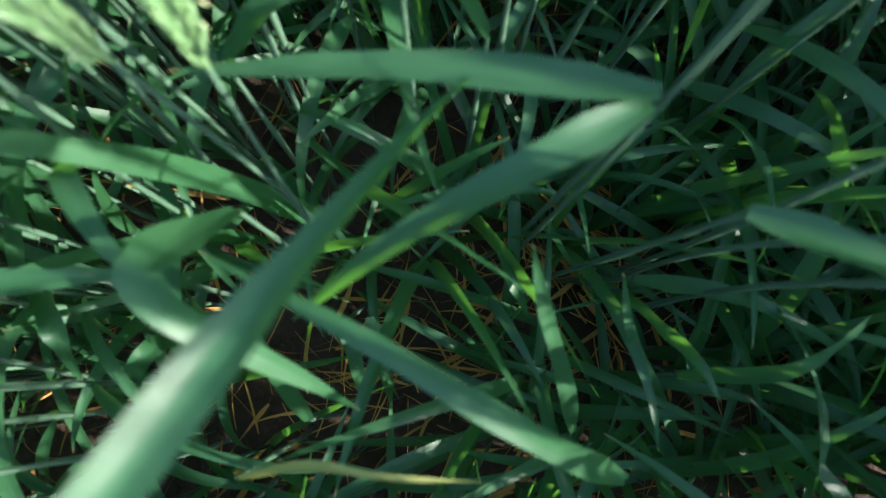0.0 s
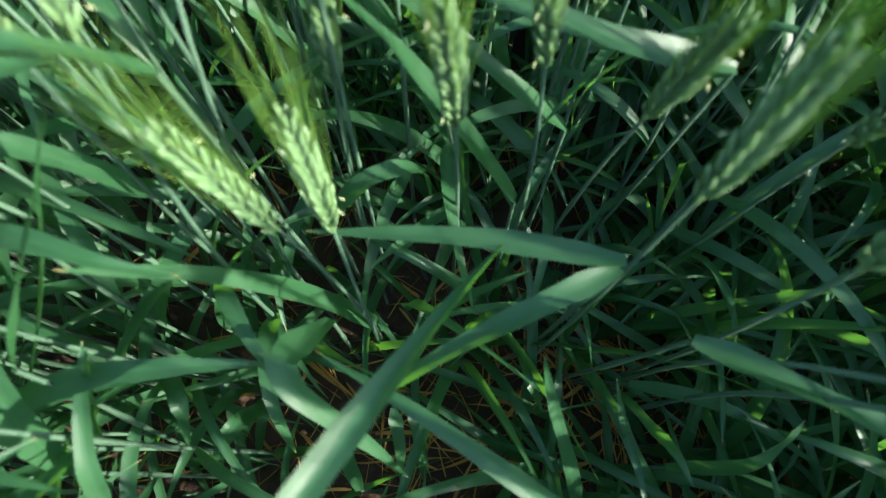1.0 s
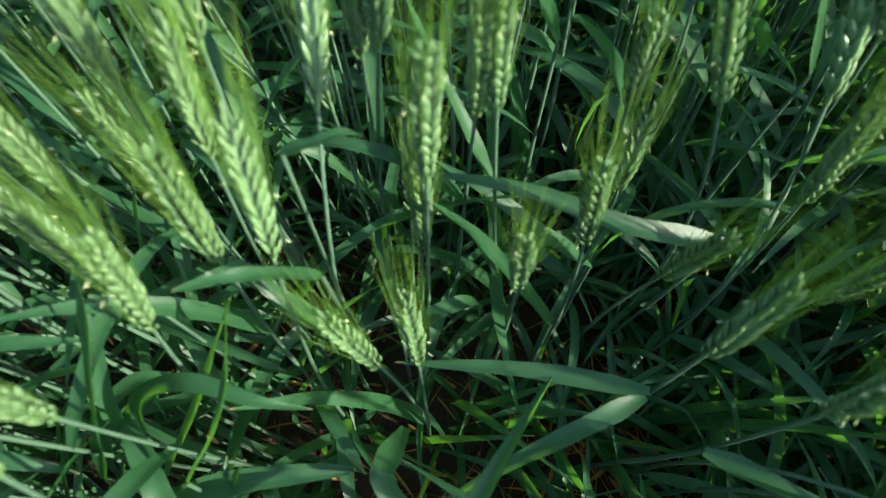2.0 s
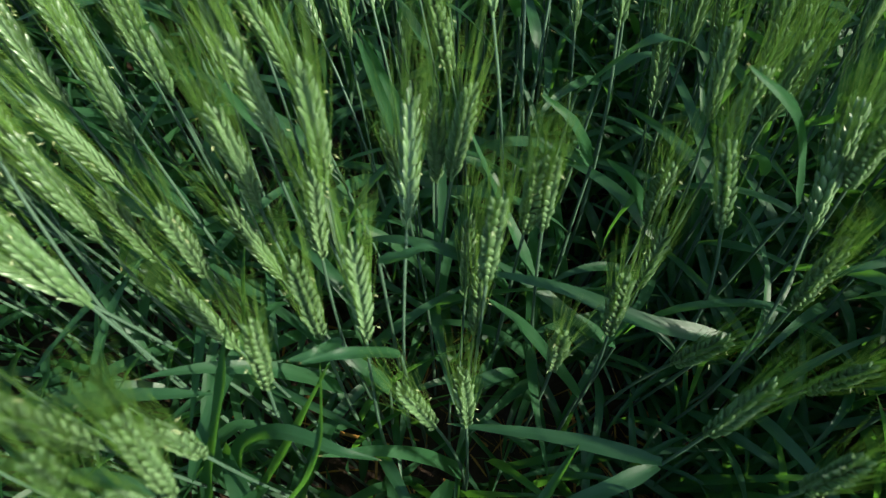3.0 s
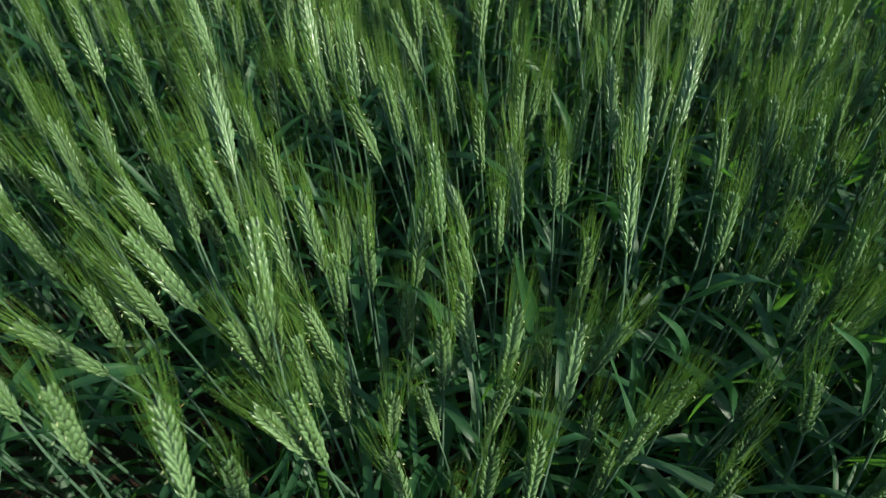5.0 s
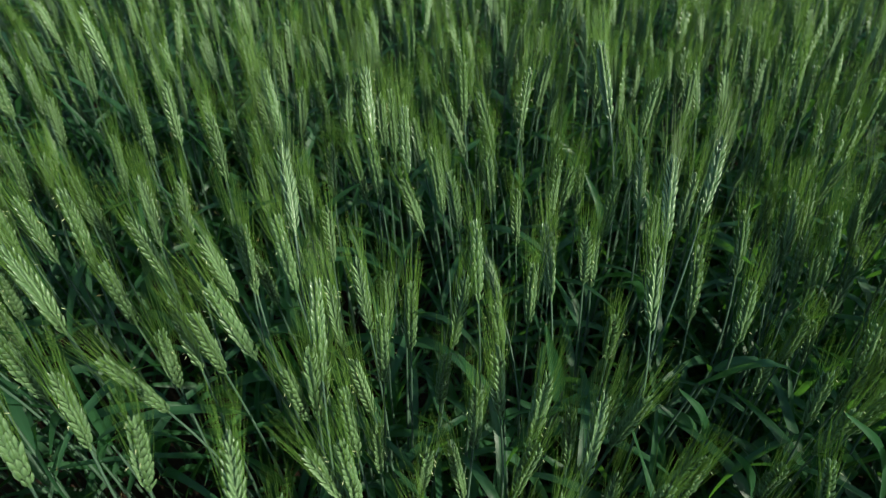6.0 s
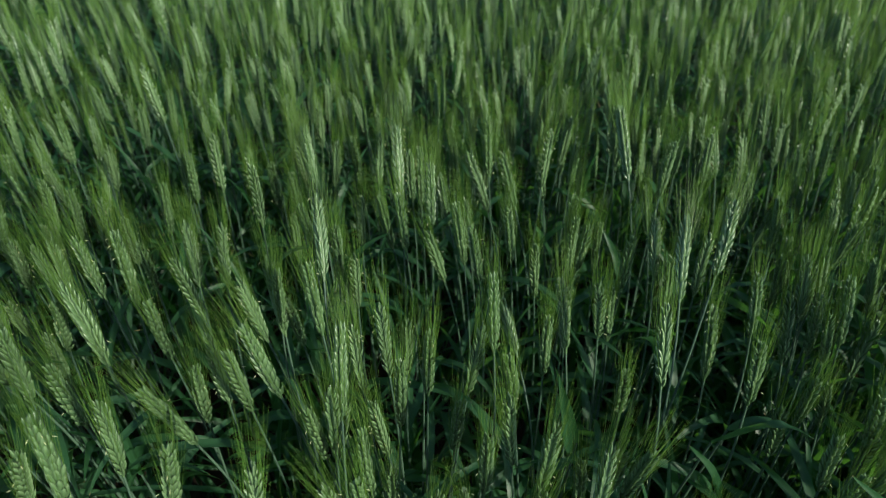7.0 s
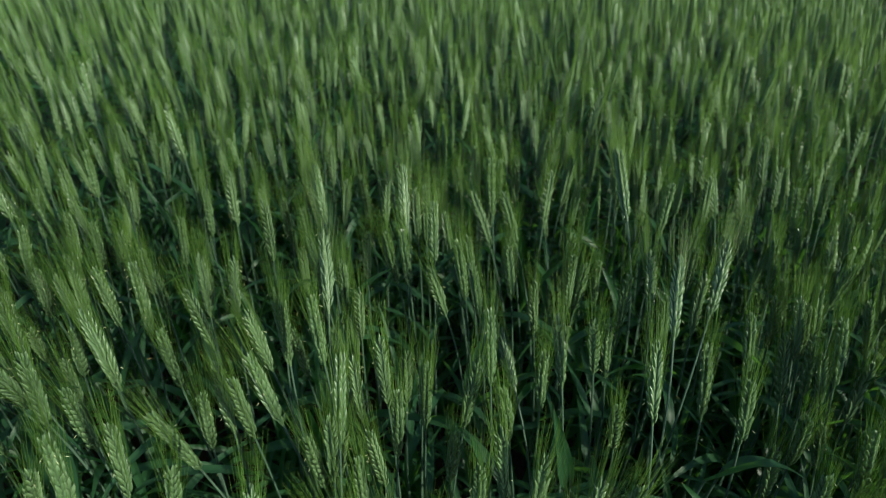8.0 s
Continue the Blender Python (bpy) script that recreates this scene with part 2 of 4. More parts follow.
def ear_shapes(seed, count, per, sides, rings, awn_sides, awn_steps, awn_share=1.0):
    """An awned ear along +z from its base: two ranks of spikelets, long awns, a few hanging anthers."""
    r = np.random.default_rng(seed)
    scales, awns, anthers = [], [], []
    bend = r.uniform(-0.10, 0.10, 2)

    def axis(z):
        k = z / EAR_LONG
        return np.array([bend[0] * EAR_LONG * k * k * 0.5, bend[1] * EAR_LONG * k * k * 0.5, z])

    scales.append(tube([axis(z) for z in np.linspace(-0.002, EAR_LONG * 0.9, 5)], [0.0014, 0.0036, 0.0040, 0.0034, 0.0012], max(3, sides - 1)))
    for i in range(count):
        k = i / (count - 1)
        z = 0.002 + (EAR_LONG - 0.014) * k
        plump = (0.66 + 0.34 * min(1, k * 4)) * (1.0 - 0.30 * max(0, k - 0.6) / 0.4) * r.uniform(0.93, 1.07)
        out = -1 if i % 2 else 1
        if i == count - 1:
            out = 0.15
        p = axis(z)
        # outward lean, sideways lean, length, width and thickness of each scale of a spikelet
        if per == 3:
            scale_set = ((-1, 0.20, 0.22, 0.0150, 0.0062, 0.0046), (1, 0.20, 0.22, 0.0150, 0.0062, 0.0046), (0, 0.36, 0.0, 0.0146, 0.0072, 0.0050))
        elif per == 2:
            scale_set = ((-0.6, 0.30, 0.19, 0.0155, 0.0062, 0.0052), (0.6, 0.30, 0.19, 0.0155, 0.0062, 0.0052))
        else:
            scale_set = ((0.0, 0.28, 0.0, 0.0155, 0.0084, 0.0064),)
        for f, lean_out, lean_side, long, wide, thick in scale_set:
            way = np.array([out * lean_out, f * lean_side, 1.0]) + r.normal(0, 0.05, 3)
            base = p + np.array([out * (0.0012 if f else 0.0022), f * 0.0021, 0.0 if f else 0.0008])
            long = long * plump
            scales.append(lobe(base, way, (0.25 * out, 1, 0), long, wide * plump, thick * plump, sides, rings))
            for rep in range(2 if per == 1 else 1):
                if r.random() > awn_share * min(1.0, 0.50 + 0.9 * k):
                    continue
                g = f if per > 1 else (-0.7, 0.7)[rep]
                tip = base + unit(way) * long * 0.9
                fan = 0.17
                lean = np.array([out * r.uniform(0.0, fan), g * r.uniform(0.0, fan), 1.0]) + r.normal(0, 0.03, 3)
                reach = r.uniform(0.052, 0.082) * (0.80 + 0.20 * math.sin(math.pi * min(1, k + 0.2)))
                lift = np.array([-out * 0.02, -g * 0.02, 0.0])
                line = [tip + unit(lean) * reach * a + lift * reach * a * a for a in np.linspace(0, 1, awn_steps)]
                if awn_sides == 1:
                    a, b, w = line[0], line[-1], unit((r.normal(), r.normal(), 0)) * 0.0003
                    awns.append((np.array([a - w, a + w, b + w * 0.3, b - w * 0.3]), np.array([[0, 1, 2, 3]]), np.array([[[0, 0], [1, 0], [1, 1], [0, 1.0]]])))
                    continue
                awns.append(tube(line, np.linspace(0.00024, 0.00008, awn_steps) * (1 if per == 3 else 1.25), awn_sides))
            if per == 3 and r.random() < 0.06:
                b = base + unit(way) * long * 0.8 + np.array([out * 0.0025, f * 0.0025, 0])
                anthers.append(lobe(b, (out * 0.6, f + 0.1, -0.6), (0, 0.3, 1), 0.0038, 0.0011, 0.0011, 4, 3))
    return scales, join(awns), join(anthers) if anthers else None


EARS = []
for k in range(9):
    a, b, c = ear_shapes(100 + k, 21 - k % 3, 3, 6, 5, 3, 3, 1.0)
    EARS.append((mesh_of("ear", join(a), EAR), mesh_of("beard", b, AWN), mesh_of("anther_dust", c, ANTHER) if c else None,
                 mesh_of("ear", a[0], EAR), [mesh_of("spikelet", join(a[1 + 3 * i:4 + 3 * i]), EAR) for i in range((len(a) - 1) // 3)]))


def put_ear(parent, kind, m, split=False):
    """An ear with its beard; split: with each spikelet as a piece of its own."""
    whole, beard, anthers, axis, spikelets = EARS[kind % len(EARS)]
    ob = part("ear", axis if split else whole, parent, "", m)
    for me in spikelets if split else ():
        part("spikelet", me, ob)
    tagged(part("beard", beard, ob, "fine green bristles"), kind="stuff")
    if anthers:
        tagged(part("anther_dust", anthers, ob, "tiny pale yellow anthers"), kind="stuff")
    return ob


def upright(base, tip, spin, long=None):
    """A pose at base whose z runs to tip, scaled so that an ear reaches it."""
    base, tip = Vector(base), Vector(tip)
    way = (tip - base)
    size = (long or way.length) / EAR_LONG
    turn = way.to_track_quat('Z', 'Y').to_matrix().to_4x4()
    return Matrix.Translation(base) @ turn @ Matrix.Rotation(spin, 4, 'Z') @ Matrix.Scale(size, 4)


def stalk(ground, top, way, n=14, radius=0.0016):
    """A stem that leaves the ground upright and runs into the ear along way, with swollen nodes."""
    g, t, w = np.asarray(ground, float), np.asarray(top, float), unit(way)
    h = t[2] - g[2]
    a, b = g + np.array([0, 0, 0.35 * h]), t - w * 0.35 * h
    s = np.linspace(0, 1, n)[:, None]
    line = (1 - s) ** 3 * g + 3 * s * (1 - s) ** 2 * a + 3 * s * s * (1 - s) * b + s ** 3 * t
    r = np.linspace(radius * 1.25, radius * 0.75, n)
    for k in (n // 4, n // 2 + 1):
        r[k] *= 1.45
    return line, r


# The camera's path, along which nothing random may stand: from low between the plants to above them.
CAMERA_WAY = [np.array(p) for p in ((0.15, -0.003, 0.50), (0.135, -0.01, 0.63), (0.085, 0.005, 0.80), (0.0, 0.0, 0.94), (-0.04, -0.05, 1.05))]


def near_way(v):
    """The least distance of places v from the camera's path."""
    best = 9.0
    for a, b in zip(CAMERA_WAY, CAMERA_WAY[1:]):
        d = b - a
        k = np.clip(((v - a) @ d) / (d @ d), 0, 1)
        best = min(best, np.linalg.norm(v - a - k[:, None] * d, axis=1).min())
    return best


def leaf_line(r, line, low, high, n=12):
    """A random leaf on a stalk between two shares of its height: its line."""
    k = int(r.uniform(low, high) * (len(line) - 1))
    return grown(line[k], r.uniform(0, 2 * math.pi), r.uniform(0.6, 1.25), r.uniform(0.13, 0.21), r.uniform(0.6, 2.3), n, r.uniform(-0.5, 0.5))


LABEL = "green bearded wheat plant with waxy stem and bristly ear"
PLANTS = "wheat plants in the field"
standing = []


def wheat(tip, base, leaves=2):
    """One wheat plant whose ear runs from base to tip."""
    k = len(standing)
    r = np.random.default_rng(1000 + k)
    tip, base = np.array(tip), np.array(base)
    lean = np.clip((base - tip)[:2] * 1.4, -0.09, 0.09)
    ground = np.array([*(base[:2] + lean), 0.0])
    line, radii = stalk(ground, base, tip - base)
    root = new("wheat_plant")
    root.location = ground
    part("stem", mesh_of("stem", tube(line - ground, radii, 6), STEM), root)
    if math.hypot(ground[0] - 0.17, ground[1] - 0.03) < 0.16:
        leaves = 0
    for j in range(leaves):
        for attempt in range(8):
            path = leaf_line(r, line, 0.35 + 0.2 * j, 0.55 + 0.25 * j)
            if near_way(path) > 0.17:
                part("leaf", mesh_of("leaf", blade(path - ground, r.uniform(0.009, 0.014), turn=r.uniform(-1.2, 1.2), roll=r.uniform(-0.4, 0.4)), LEAF), root)
                break
    put_ear(root, k, Matrix.Translation(-Vector(ground)) @ upright(base, tip, r.uniform(0, 6.28)), True)
    standing.append(ground)
    tagged(root, LABEL, "wheat plant", PLANTS)
    return root


def leafy(label, ground, *blades, tissue=None):
    """A shoot with leaves of given lines: each (places, width, twist, roll) and, where it is deeply keeled, its fold."""
    g = np.array(ground, float)
    root = new("wheat_shoot")
    root.location = g
    for places, width, twist, roll, *keel in blades:
        line = smooth_line(places, 26)
        top = line[0]
        stem, radii = stalk(g, top, unit(top - g + np.array([0, 0, 0.05])), 10, 0.0017)
        part("stem", mesh_of("stem", tube(stem - g, radii, 6), STEM), root)
        part("leaf", mesh_of("leaf", blade(line - g, width, fold=keel[0] if keel else 0.26, turn=twist, roll=roll), tissue or LEAF), root)
    return tagged(root, label, "wheat shoot", "leafy wheat shoots")


# ---- ground ----
def ground_sheet():
    near = np.linspace(-1.2, 1.2, 121)
    far = np.array([1.5, 2, 3, 5, 10, 30, 100, 400, 1500])
    g = np.concatenate([-far[::-1], near, far])
    x, y = np.meshgrid(g, g)
    z = np.zeros_like(x)
    for i in range(x.shape[0]):
        for j in range(x.shape[1]):
            if abs(x[i, j]) < 1.3 and abs(y[i, j]) < 1.3:
                p = Vector((x[i, j], y[i, j], 0))
                z[i, j] = 0.012 * noise.noise(p * 9) + 0.007 * noise.noise(p * 31)
    v = np.stack([x, y, z], -1).reshape(-1, 3)
    q = strip_quads(len(g), len(g))
    return v, q, v[q][..., :2]


tagged(new("ground", mesh_of("ground", ground_sheet(), SOIL)), "dark brown crumbly field soil under the wheat", "soil", kind="structure")


# ---- plants that can be told apart: the ear's tip and base ----
wheat((-0.332, 0.641, 0.650), (-0.313, 0.610, 0.566))
wheat((-0.257, 0.475, 0.655), (-0.239, 0.409, 0.579))
wheat((-0.144, 0.574, 0.650), (-0.134, 0.540, 0.565))
wheat((-0.135, 0.498, 0.595), (-0.110, 0.505, 0.507))
wheat((-0.039, 0.496, 0.519), (-0.006, 0.429, 0.463))
wheat((0.031, 0.444, 0.595), (0.046, 0.401, 0.515))
wheat((-0.237, 0.686, 0.625), (-0.236, 0.675, 0.534))
wheat((-0.525, 0.398, 0.615), (-0.514, 0.390, 0.524))
wheat((-0.268, 0.270, 0.650), (-0.238, 0.259, 0.564))
wheat((-0.396, 0.652, 0.575), (-0.397, 0.658, 0.483))
wheat((0.233, 0.553, 0.650), (0.217, 0.495, 0.573))
wheat((-0.394, 0.379, 0.620), (-0.378, 0.372, 0.530))
wheat((-0.355, 0.229, 0.595), (-0.323, 0.229, 0.509))
wheat((-0.371, 0.202, 0.615), (-0.365, 0.180, 0.526))
wheat((-0.054, 0.339, 0.608), (-0.061, 0.325, 0.517))
wheat((-0.106, 0.332, 0.600), (-0.104, 0.321, 0.509))
wheat((-0.159, 0.340, 0.625), (-0.145, 0.319, 0.537))
wheat((-0.205, 0.239, 0.585), (-0.195, 0.241, 0.494))
wheat((-0.576, 0.297, 0.555), (-0.593, 0.319, 0.467))
wheat((-0.600, 0.344, 0.550), (-0.623, 0.365, 0.464))
wheat((-0.585, 0.518, 0.575), (-0.608, 0.522, 0.486))
wheat((-0.543, 0.499, 0.565), (-0.555, 0.506, 0.474))
wheat((-0.430, 0.474, 0.590), (-0.434, 0.463, 0.499))
wheat((-0.262, 0.541, 0.555), (-0.270, 0.547, 0.463))
wheat((0.109, 0.746, 0.670), (0.135, 0.686, 0.581))
wheat((0.165, 0.890, 0.585), (0.188, 0.905, 0.497))
wheat((0.012, 0.701, 0.645), (0.012, 0.685, 0.554))
wheat((0.219, 0.360, 0.615), (0.232, 0.349, 0.525))
wheat((0.167, 0.524, 0.640), (0.170, 0.454, 0.566))
wheat((0.142, 0.545, 0.630), (0.155, 0.515, 0.544))
wheat((0.102, 0.504, 0.535), (0.115, 0.489, 0.445))
wheat((-0.076, 0.747, 0.580), (-0.073, 0.766, 0.490))
wheat((-0.206, 0.663, 0.650), (-0.188, 0.603, 0.561))
wheat((-0.213, 0.578, 0.585), (-0.195, 0.577, 0.495))
wheat((-0.037, 0.550, 0.610), (-0.024, 0.543, 0.519))
wheat((-0.050, 0.400, 0.630), (-0.038, 0.362, 0.547))
wheat((0.120, 0.370, 0.640), (0.132, 0.332, 0.557))
wheat((0.268, 0.345, 0.535), (0.283, 0.345, 0.444))
wheat((0.067, 0.546, 0.600), (0.064, 0.548, 0.508))
wheat((-0.182, 0.287, 0.650), (-0.171, 0.238, 0.573))
wheat((-0.338, 0.279, 0.570), (-0.339, 0.274, 0.478))
wheat((-0.204, 0.144, 0.650), (-0.201, 0.110, 0.564))
wheat((-0.173, 0.172, 0.581), (-0.139, 0.164, 0.495))
wheat((-0.180, 0.134, 0.580), (-0.187, 0.126, 0.489))
wheat((0.075, 0.249, 0.578), (0.064, 0.199, 0.502))
wheat((0.019, 0.236, 0.615), (0.015, 0.223, 0.524))
wheat((-0.027, 0.258, 0.613), (-0.012, 0.245, 0.523))
wheat((0.037, 0.163, 0.556), (0.033, 0.136, 0.469))
wheat((0.115, 0.175, 0.568), (0.114, 0.167, 0.476))
wheat((-0.037, 0.235, 0.590), (-0.035, 0.225, 0.499))
wheat((-0.075, 0.198, 0.550), (-0.081, 0.196, 0.458))
wheat((0.233, 0.221, 0.528), (0.250, 0.226, 0.438))
wheat((0.263, 0.216, 0.551), (0.290, 0.200, 0.465))
wheat((0.053, 0.109, 0.456), (0.074, 0.099, 0.367))
wheat((0.096, 0.121, 0.442), (0.099, 0.101, 0.352))
wheat((0.159, 0.126, 0.486), (0.166, 0.130, 0.394))
wheat((0.199, 0.154, 0.498), (0.211, 0.150, 0.407))
wheat((0.264, 0.116, 0.474), (0.264, 0.130, 0.383))
wheat((0.266, 0.078, 0.512), (0.256, 0.068, 0.421))
wheat((0.285, 0.031, 0.529), (0.298, 0.028, 0.438))
wheat((0.003, 0.154, 0.542), (0.001, 0.146, 0.450))
wheat((-0.060, 0.070, 0.580), (-0.068, 0.047, 0.491))
wheat((-0.023, 0.127, 0.535), (-0.035, 0.115, 0.445))
wheat((0.333, 0.158, 0.513), (0.349, 0.154, 0.422))
wheat((0.088, 0.249, 0.565), (0.087, 0.255, 0.473))
wheat((0.107, 0.244, 0.585), (0.097, 0.241, 0.494))
wheat((0.145, 0.199, 0.565), (0.146, 0.206, 0.473))
wheat((-0.487, 0.664, 0.609), (-0.481, 0.647, 0.515))
wheat((-0.496, 0.431, 0.604), (-0.487, 0.403, 0.503))
wheat((-0.546, 0.479, 0.612), (-0.559, 0.470, 0.525))
wheat((-0.427, 0.462, 0.604), (-0.420, 0.439, 0.514))
wheat((-0.470, 0.428, 0.592), (-0.476, 0.432, 0.505))
wheat((-0.328, 0.301, 0.592), (-0.311, 0.279, 0.506))
wheat((-0.292, 0.396, 0.621), (-0.279, 0.369, 0.523))
wheat((-0.294, 0.323, 0.653), (-0.274, 0.321, 0.567))
wheat((-0.225, 0.332, 0.675), (-0.213, 0.321, 0.589))
wheat((-0.174, 0.256, 0.577), (-0.185, 0.241, 0.490))
wheat((-0.155, 0.230, 0.577), (-0.140, 0.209, 0.493))
wheat((-0.188, 0.330, 0.601), (-0.173, 0.311, 0.516))
wheat((-0.246, 0.488, 0.602), (-0.242, 0.470, 0.516))
wheat((-0.217, 0.455, 0.582), (-0.216, 0.453, 0.495))
wheat((-0.175, 0.529, 0.628), (-0.164, 0.520, 0.541))
wheat((-0.102, 0.699, 0.601), (-0.065, 0.680, 0.503))
wheat((-0.079, 0.501, 0.612), (-0.064, 0.493, 0.525))
wheat((-0.103, 0.545, 0.613), (-0.087, 0.525, 0.525))
wheat((0.017, 0.405, 0.573), (0.023, 0.386, 0.487))
wheat((0.225, 0.479, 0.546), (0.232, 0.442, 0.448))
wheat((0.222, 0.572, 0.585), (0.226, 0.547, 0.493))
wheat((0.262, 0.494, 0.591), (0.274, 0.468, 0.508))
wheat((0.314, 0.504, 0.553), (0.329, 0.470, 0.463))
wheat((0.329, 0.585, 0.581), (0.345, 0.561, 0.498))
wheat((0.277, 0.289, 0.580), (0.293, 0.280, 0.494))
wheat((0.338, 0.490, 0.571), (0.348, 0.467, 0.487))
wheat((0.323, 0.524, 0.602), (0.336, 0.495, 0.516))
wheat((0.357, 0.554, 0.601), (0.367, 0.528, 0.517))
wheat((0.362, 0.490, 0.603), (0.371, 0.461, 0.516))
wheat((0.417, 0.495, 0.537), (0.415, 0.468, 0.446))
wheat((0.319, 0.322, 0.607), (0.338, 0.313, 0.521))
wheat((-0.497, 0.314, 0.601), (-0.514, 0.315, 0.515))
wheat((-0.463, 0.307, 0.641), (-0.440, 0.286, 0.540))
wheat((-0.681, 0.466, 0.612), (-0.696, 0.456, 0.526))
wheat((-0.645, 0.508, 0.612), (-0.657, 0.504, 0.525))
wheat((-0.592, 0.490, 0.612), (-0.605, 0.487, 0.525))
wheat((-0.425, 0.643, 0.603), (-0.421, 0.633, 0.515))
wheat((0.487, 0.779, 0.582), (0.499, 0.762, 0.496))
wheat((-0.391, 0.166, 0.643), (-0.377, 0.135, 0.554))
wheat((-0.398, 0.143, 0.620), (-0.417, 0.133, 0.535))
wheat((-0.278, 0.156, 0.641), (-0.285, 0.140, 0.554))
wheat((-0.178, 0.244, 0.612), (-0.179, 0.232, 0.524))
wheat((-0.279, 0.379, 0.621), (-0.281, 0.368, 0.534))
wheat((-0.067, 0.289, 0.559), (-0.069, 0.281, 0.472))
wheat((-0.124, 0.217, 0.536), (-0.122, 0.217, 0.448))
wheat((-0.084, 0.166, 0.510), (-0.064, 0.151, 0.426))
wheat((-0.058, 0.226, 0.505), (-0.038, 0.209, 0.421))
wheat((0.011, 0.200, 0.569), (0.005, 0.192, 0.481))
wheat((0.055, 0.261, 0.528), (0.064, 0.245, 0.442))
wheat((0.112, 0.231, 0.460), (0.107, 0.204, 0.376))
wheat((0.247, 0.204, 0.472), (0.253, 0.197, 0.384))
wheat((0.339, 0.229, 0.567), (0.344, 0.189, 0.477))
wheat((0.345, 0.090, 0.479), (0.354, 0.099, 0.392))
wheat((-0.128, 0.300, 0.592), (-0.127, 0.282, 0.506))
wheat((-0.075, 0.051, 0.596), (-0.101, 0.040, 0.513))
wheat((0.285, 0.252, 0.576), (0.294, 0.253, 0.488))
wheat((0.324, 0.192, 0.588), (0.358, 0.203, 0.507))
wheat((0.113, 0.183, 0.470), (0.110, 0.167, 0.383))
wheat((-0.623, 0.617, 0.602), (-0.641, 0.621, 0.516))
wheat((-0.738, 0.674, 0.613), (-0.741, 0.667, 0.525))
wheat((-0.621, 0.791, 0.612), (-0.633, 0.793, 0.525))
wheat((-0.637, 0.728, 0.613), (-0.645, 0.727, 0.525))
wheat((-0.528, 0.650, 0.612), (-0.533, 0.637, 0.526))
wheat((-0.401, 0.774, 0.631), (-0.398, 0.754, 0.527))
wheat((-0.363, 0.798, 0.603), (-0.368, 0.802, 0.515))
wheat((-0.188, 0.666, 0.613), (-0.180, 0.658, 0.525))
wheat((-0.128, 0.714, 0.602), (-0.120, 0.719, 0.515))
wheat((-0.112, 0.831, 0.612), (-0.106, 0.838, 0.525))
wheat((-0.043, 0.825, 0.601), (-0.033, 0.847, 0.516))
wheat((0.060, 0.753, 0.603), (0.063, 0.756, 0.515))
wheat((0.129, 0.877, 0.615), (0.136, 0.860, 0.523))
wheat((0.192, 0.745, 0.612), (0.200, 0.733, 0.526))
wheat((0.274, 0.816, 0.603), (0.282, 0.798, 0.516))
wheat((0.394, 0.960, 0.619), (0.414, 0.935, 0.519))
wheat((0.443, 1.006, 0.609), (0.458, 0.983, 0.509))
wheat((0.529, 1.098, 0.618), (0.546, 1.075, 0.520))
wheat((0.476, 0.859, 0.603), (0.485, 0.839, 0.516))
wheat((0.512, 0.774, 0.594), (0.526, 0.748, 0.505))
wheat((0.312, 0.719, 0.592), (0.327, 0.708, 0.506))
wheat((0.419, 0.828, 0.592), (0.433, 0.807, 0.507))
wheat((0.484, 0.651, 0.573), (0.502, 0.620, 0.486))
wheat((-0.600, 0.338, 0.610), (-0.629, 0.343, 0.527))
wheat((-0.595, 0.390, 0.611), (-0.612, 0.389, 0.525))
wheat((-0.394, 0.477, 0.593), (-0.391, 0.454, 0.505))
wheat((-0.498, 0.539, 0.602), (-0.507, 0.533, 0.515))
wheat((-0.731, 0.554, 0.612), (-0.745, 0.545, 0.526))
# Two unseen plants, added to shade the upper half of the straight blade.
wheat((0.372, -0.168, 0.600), (0.352, -0.100, 0.530))
wheat((0.368, -0.118, 0.570), (0.345, -0.062, 0.495))

# ---- leafy shoots round the bare patch of soil ----
GREEN = "leafy green wheat shoot with broad arching blades"
leafy("wheat shoot with two blades bent apart in a sharp fork", (0.245, 0.065, 0),
      (((0.242, 0.060, 0.368), (0.168, 0.086, 0.358), (0.083, 0.106, 0.342)), 0.0125, 0.4, 0.1),
      (((0.240, 0.058, 0.364), (0.195, 0.044, 0.362), (0.148, 0.030, 0.345), (0.105, 0.015, 0.30)), 0.0128, -0.3, 0.0))
leafy("wheat shoot with a long straight sunlit blade", (0.03, -0.085, 0),
      (((0.040, -0.075, 0.395), (0.072, -0.040, 0.418), (0.109, 0.000, 0.408), (0.150, 0.043, 0.385), (0.187, 0.081, 0.358)), 0.0142, 1.75, -0.85, 0.55))
leafy(GREEN, (0.25, -0.10, 0),
      (((0.240, -0.085, 0.250), (0.190, -0.045, 0.316), (0.135, 0.002, 0.335), (0.082, 0.043, 0.330)), 0.0125, 0.5, 0.1))
leafy(GREEN, (0.12, 0.095, 0),
      (((0.109, 0.090, 0.127), (0.070, 0.094, 0.25), (0.030, 0.090, 0.335), (-0.009, 0.077, 0.404)), 0.0145, 0.6, 0.2))
leafy(GREEN, (0.07, 0.085, 0),
      (((0.084, 0.069, 0.283), (0.073, 0.047, 0.330), (0.069, 0.038, 0.344), (0.068, 0.033, 0.345), (0.073, 0.021, 0.336), (0.089, 0.005, 0.310), (0.105, -0.011, 0.283), (0.120, -0.030, 0.245)), 0.0170, -0.2, 0.1))
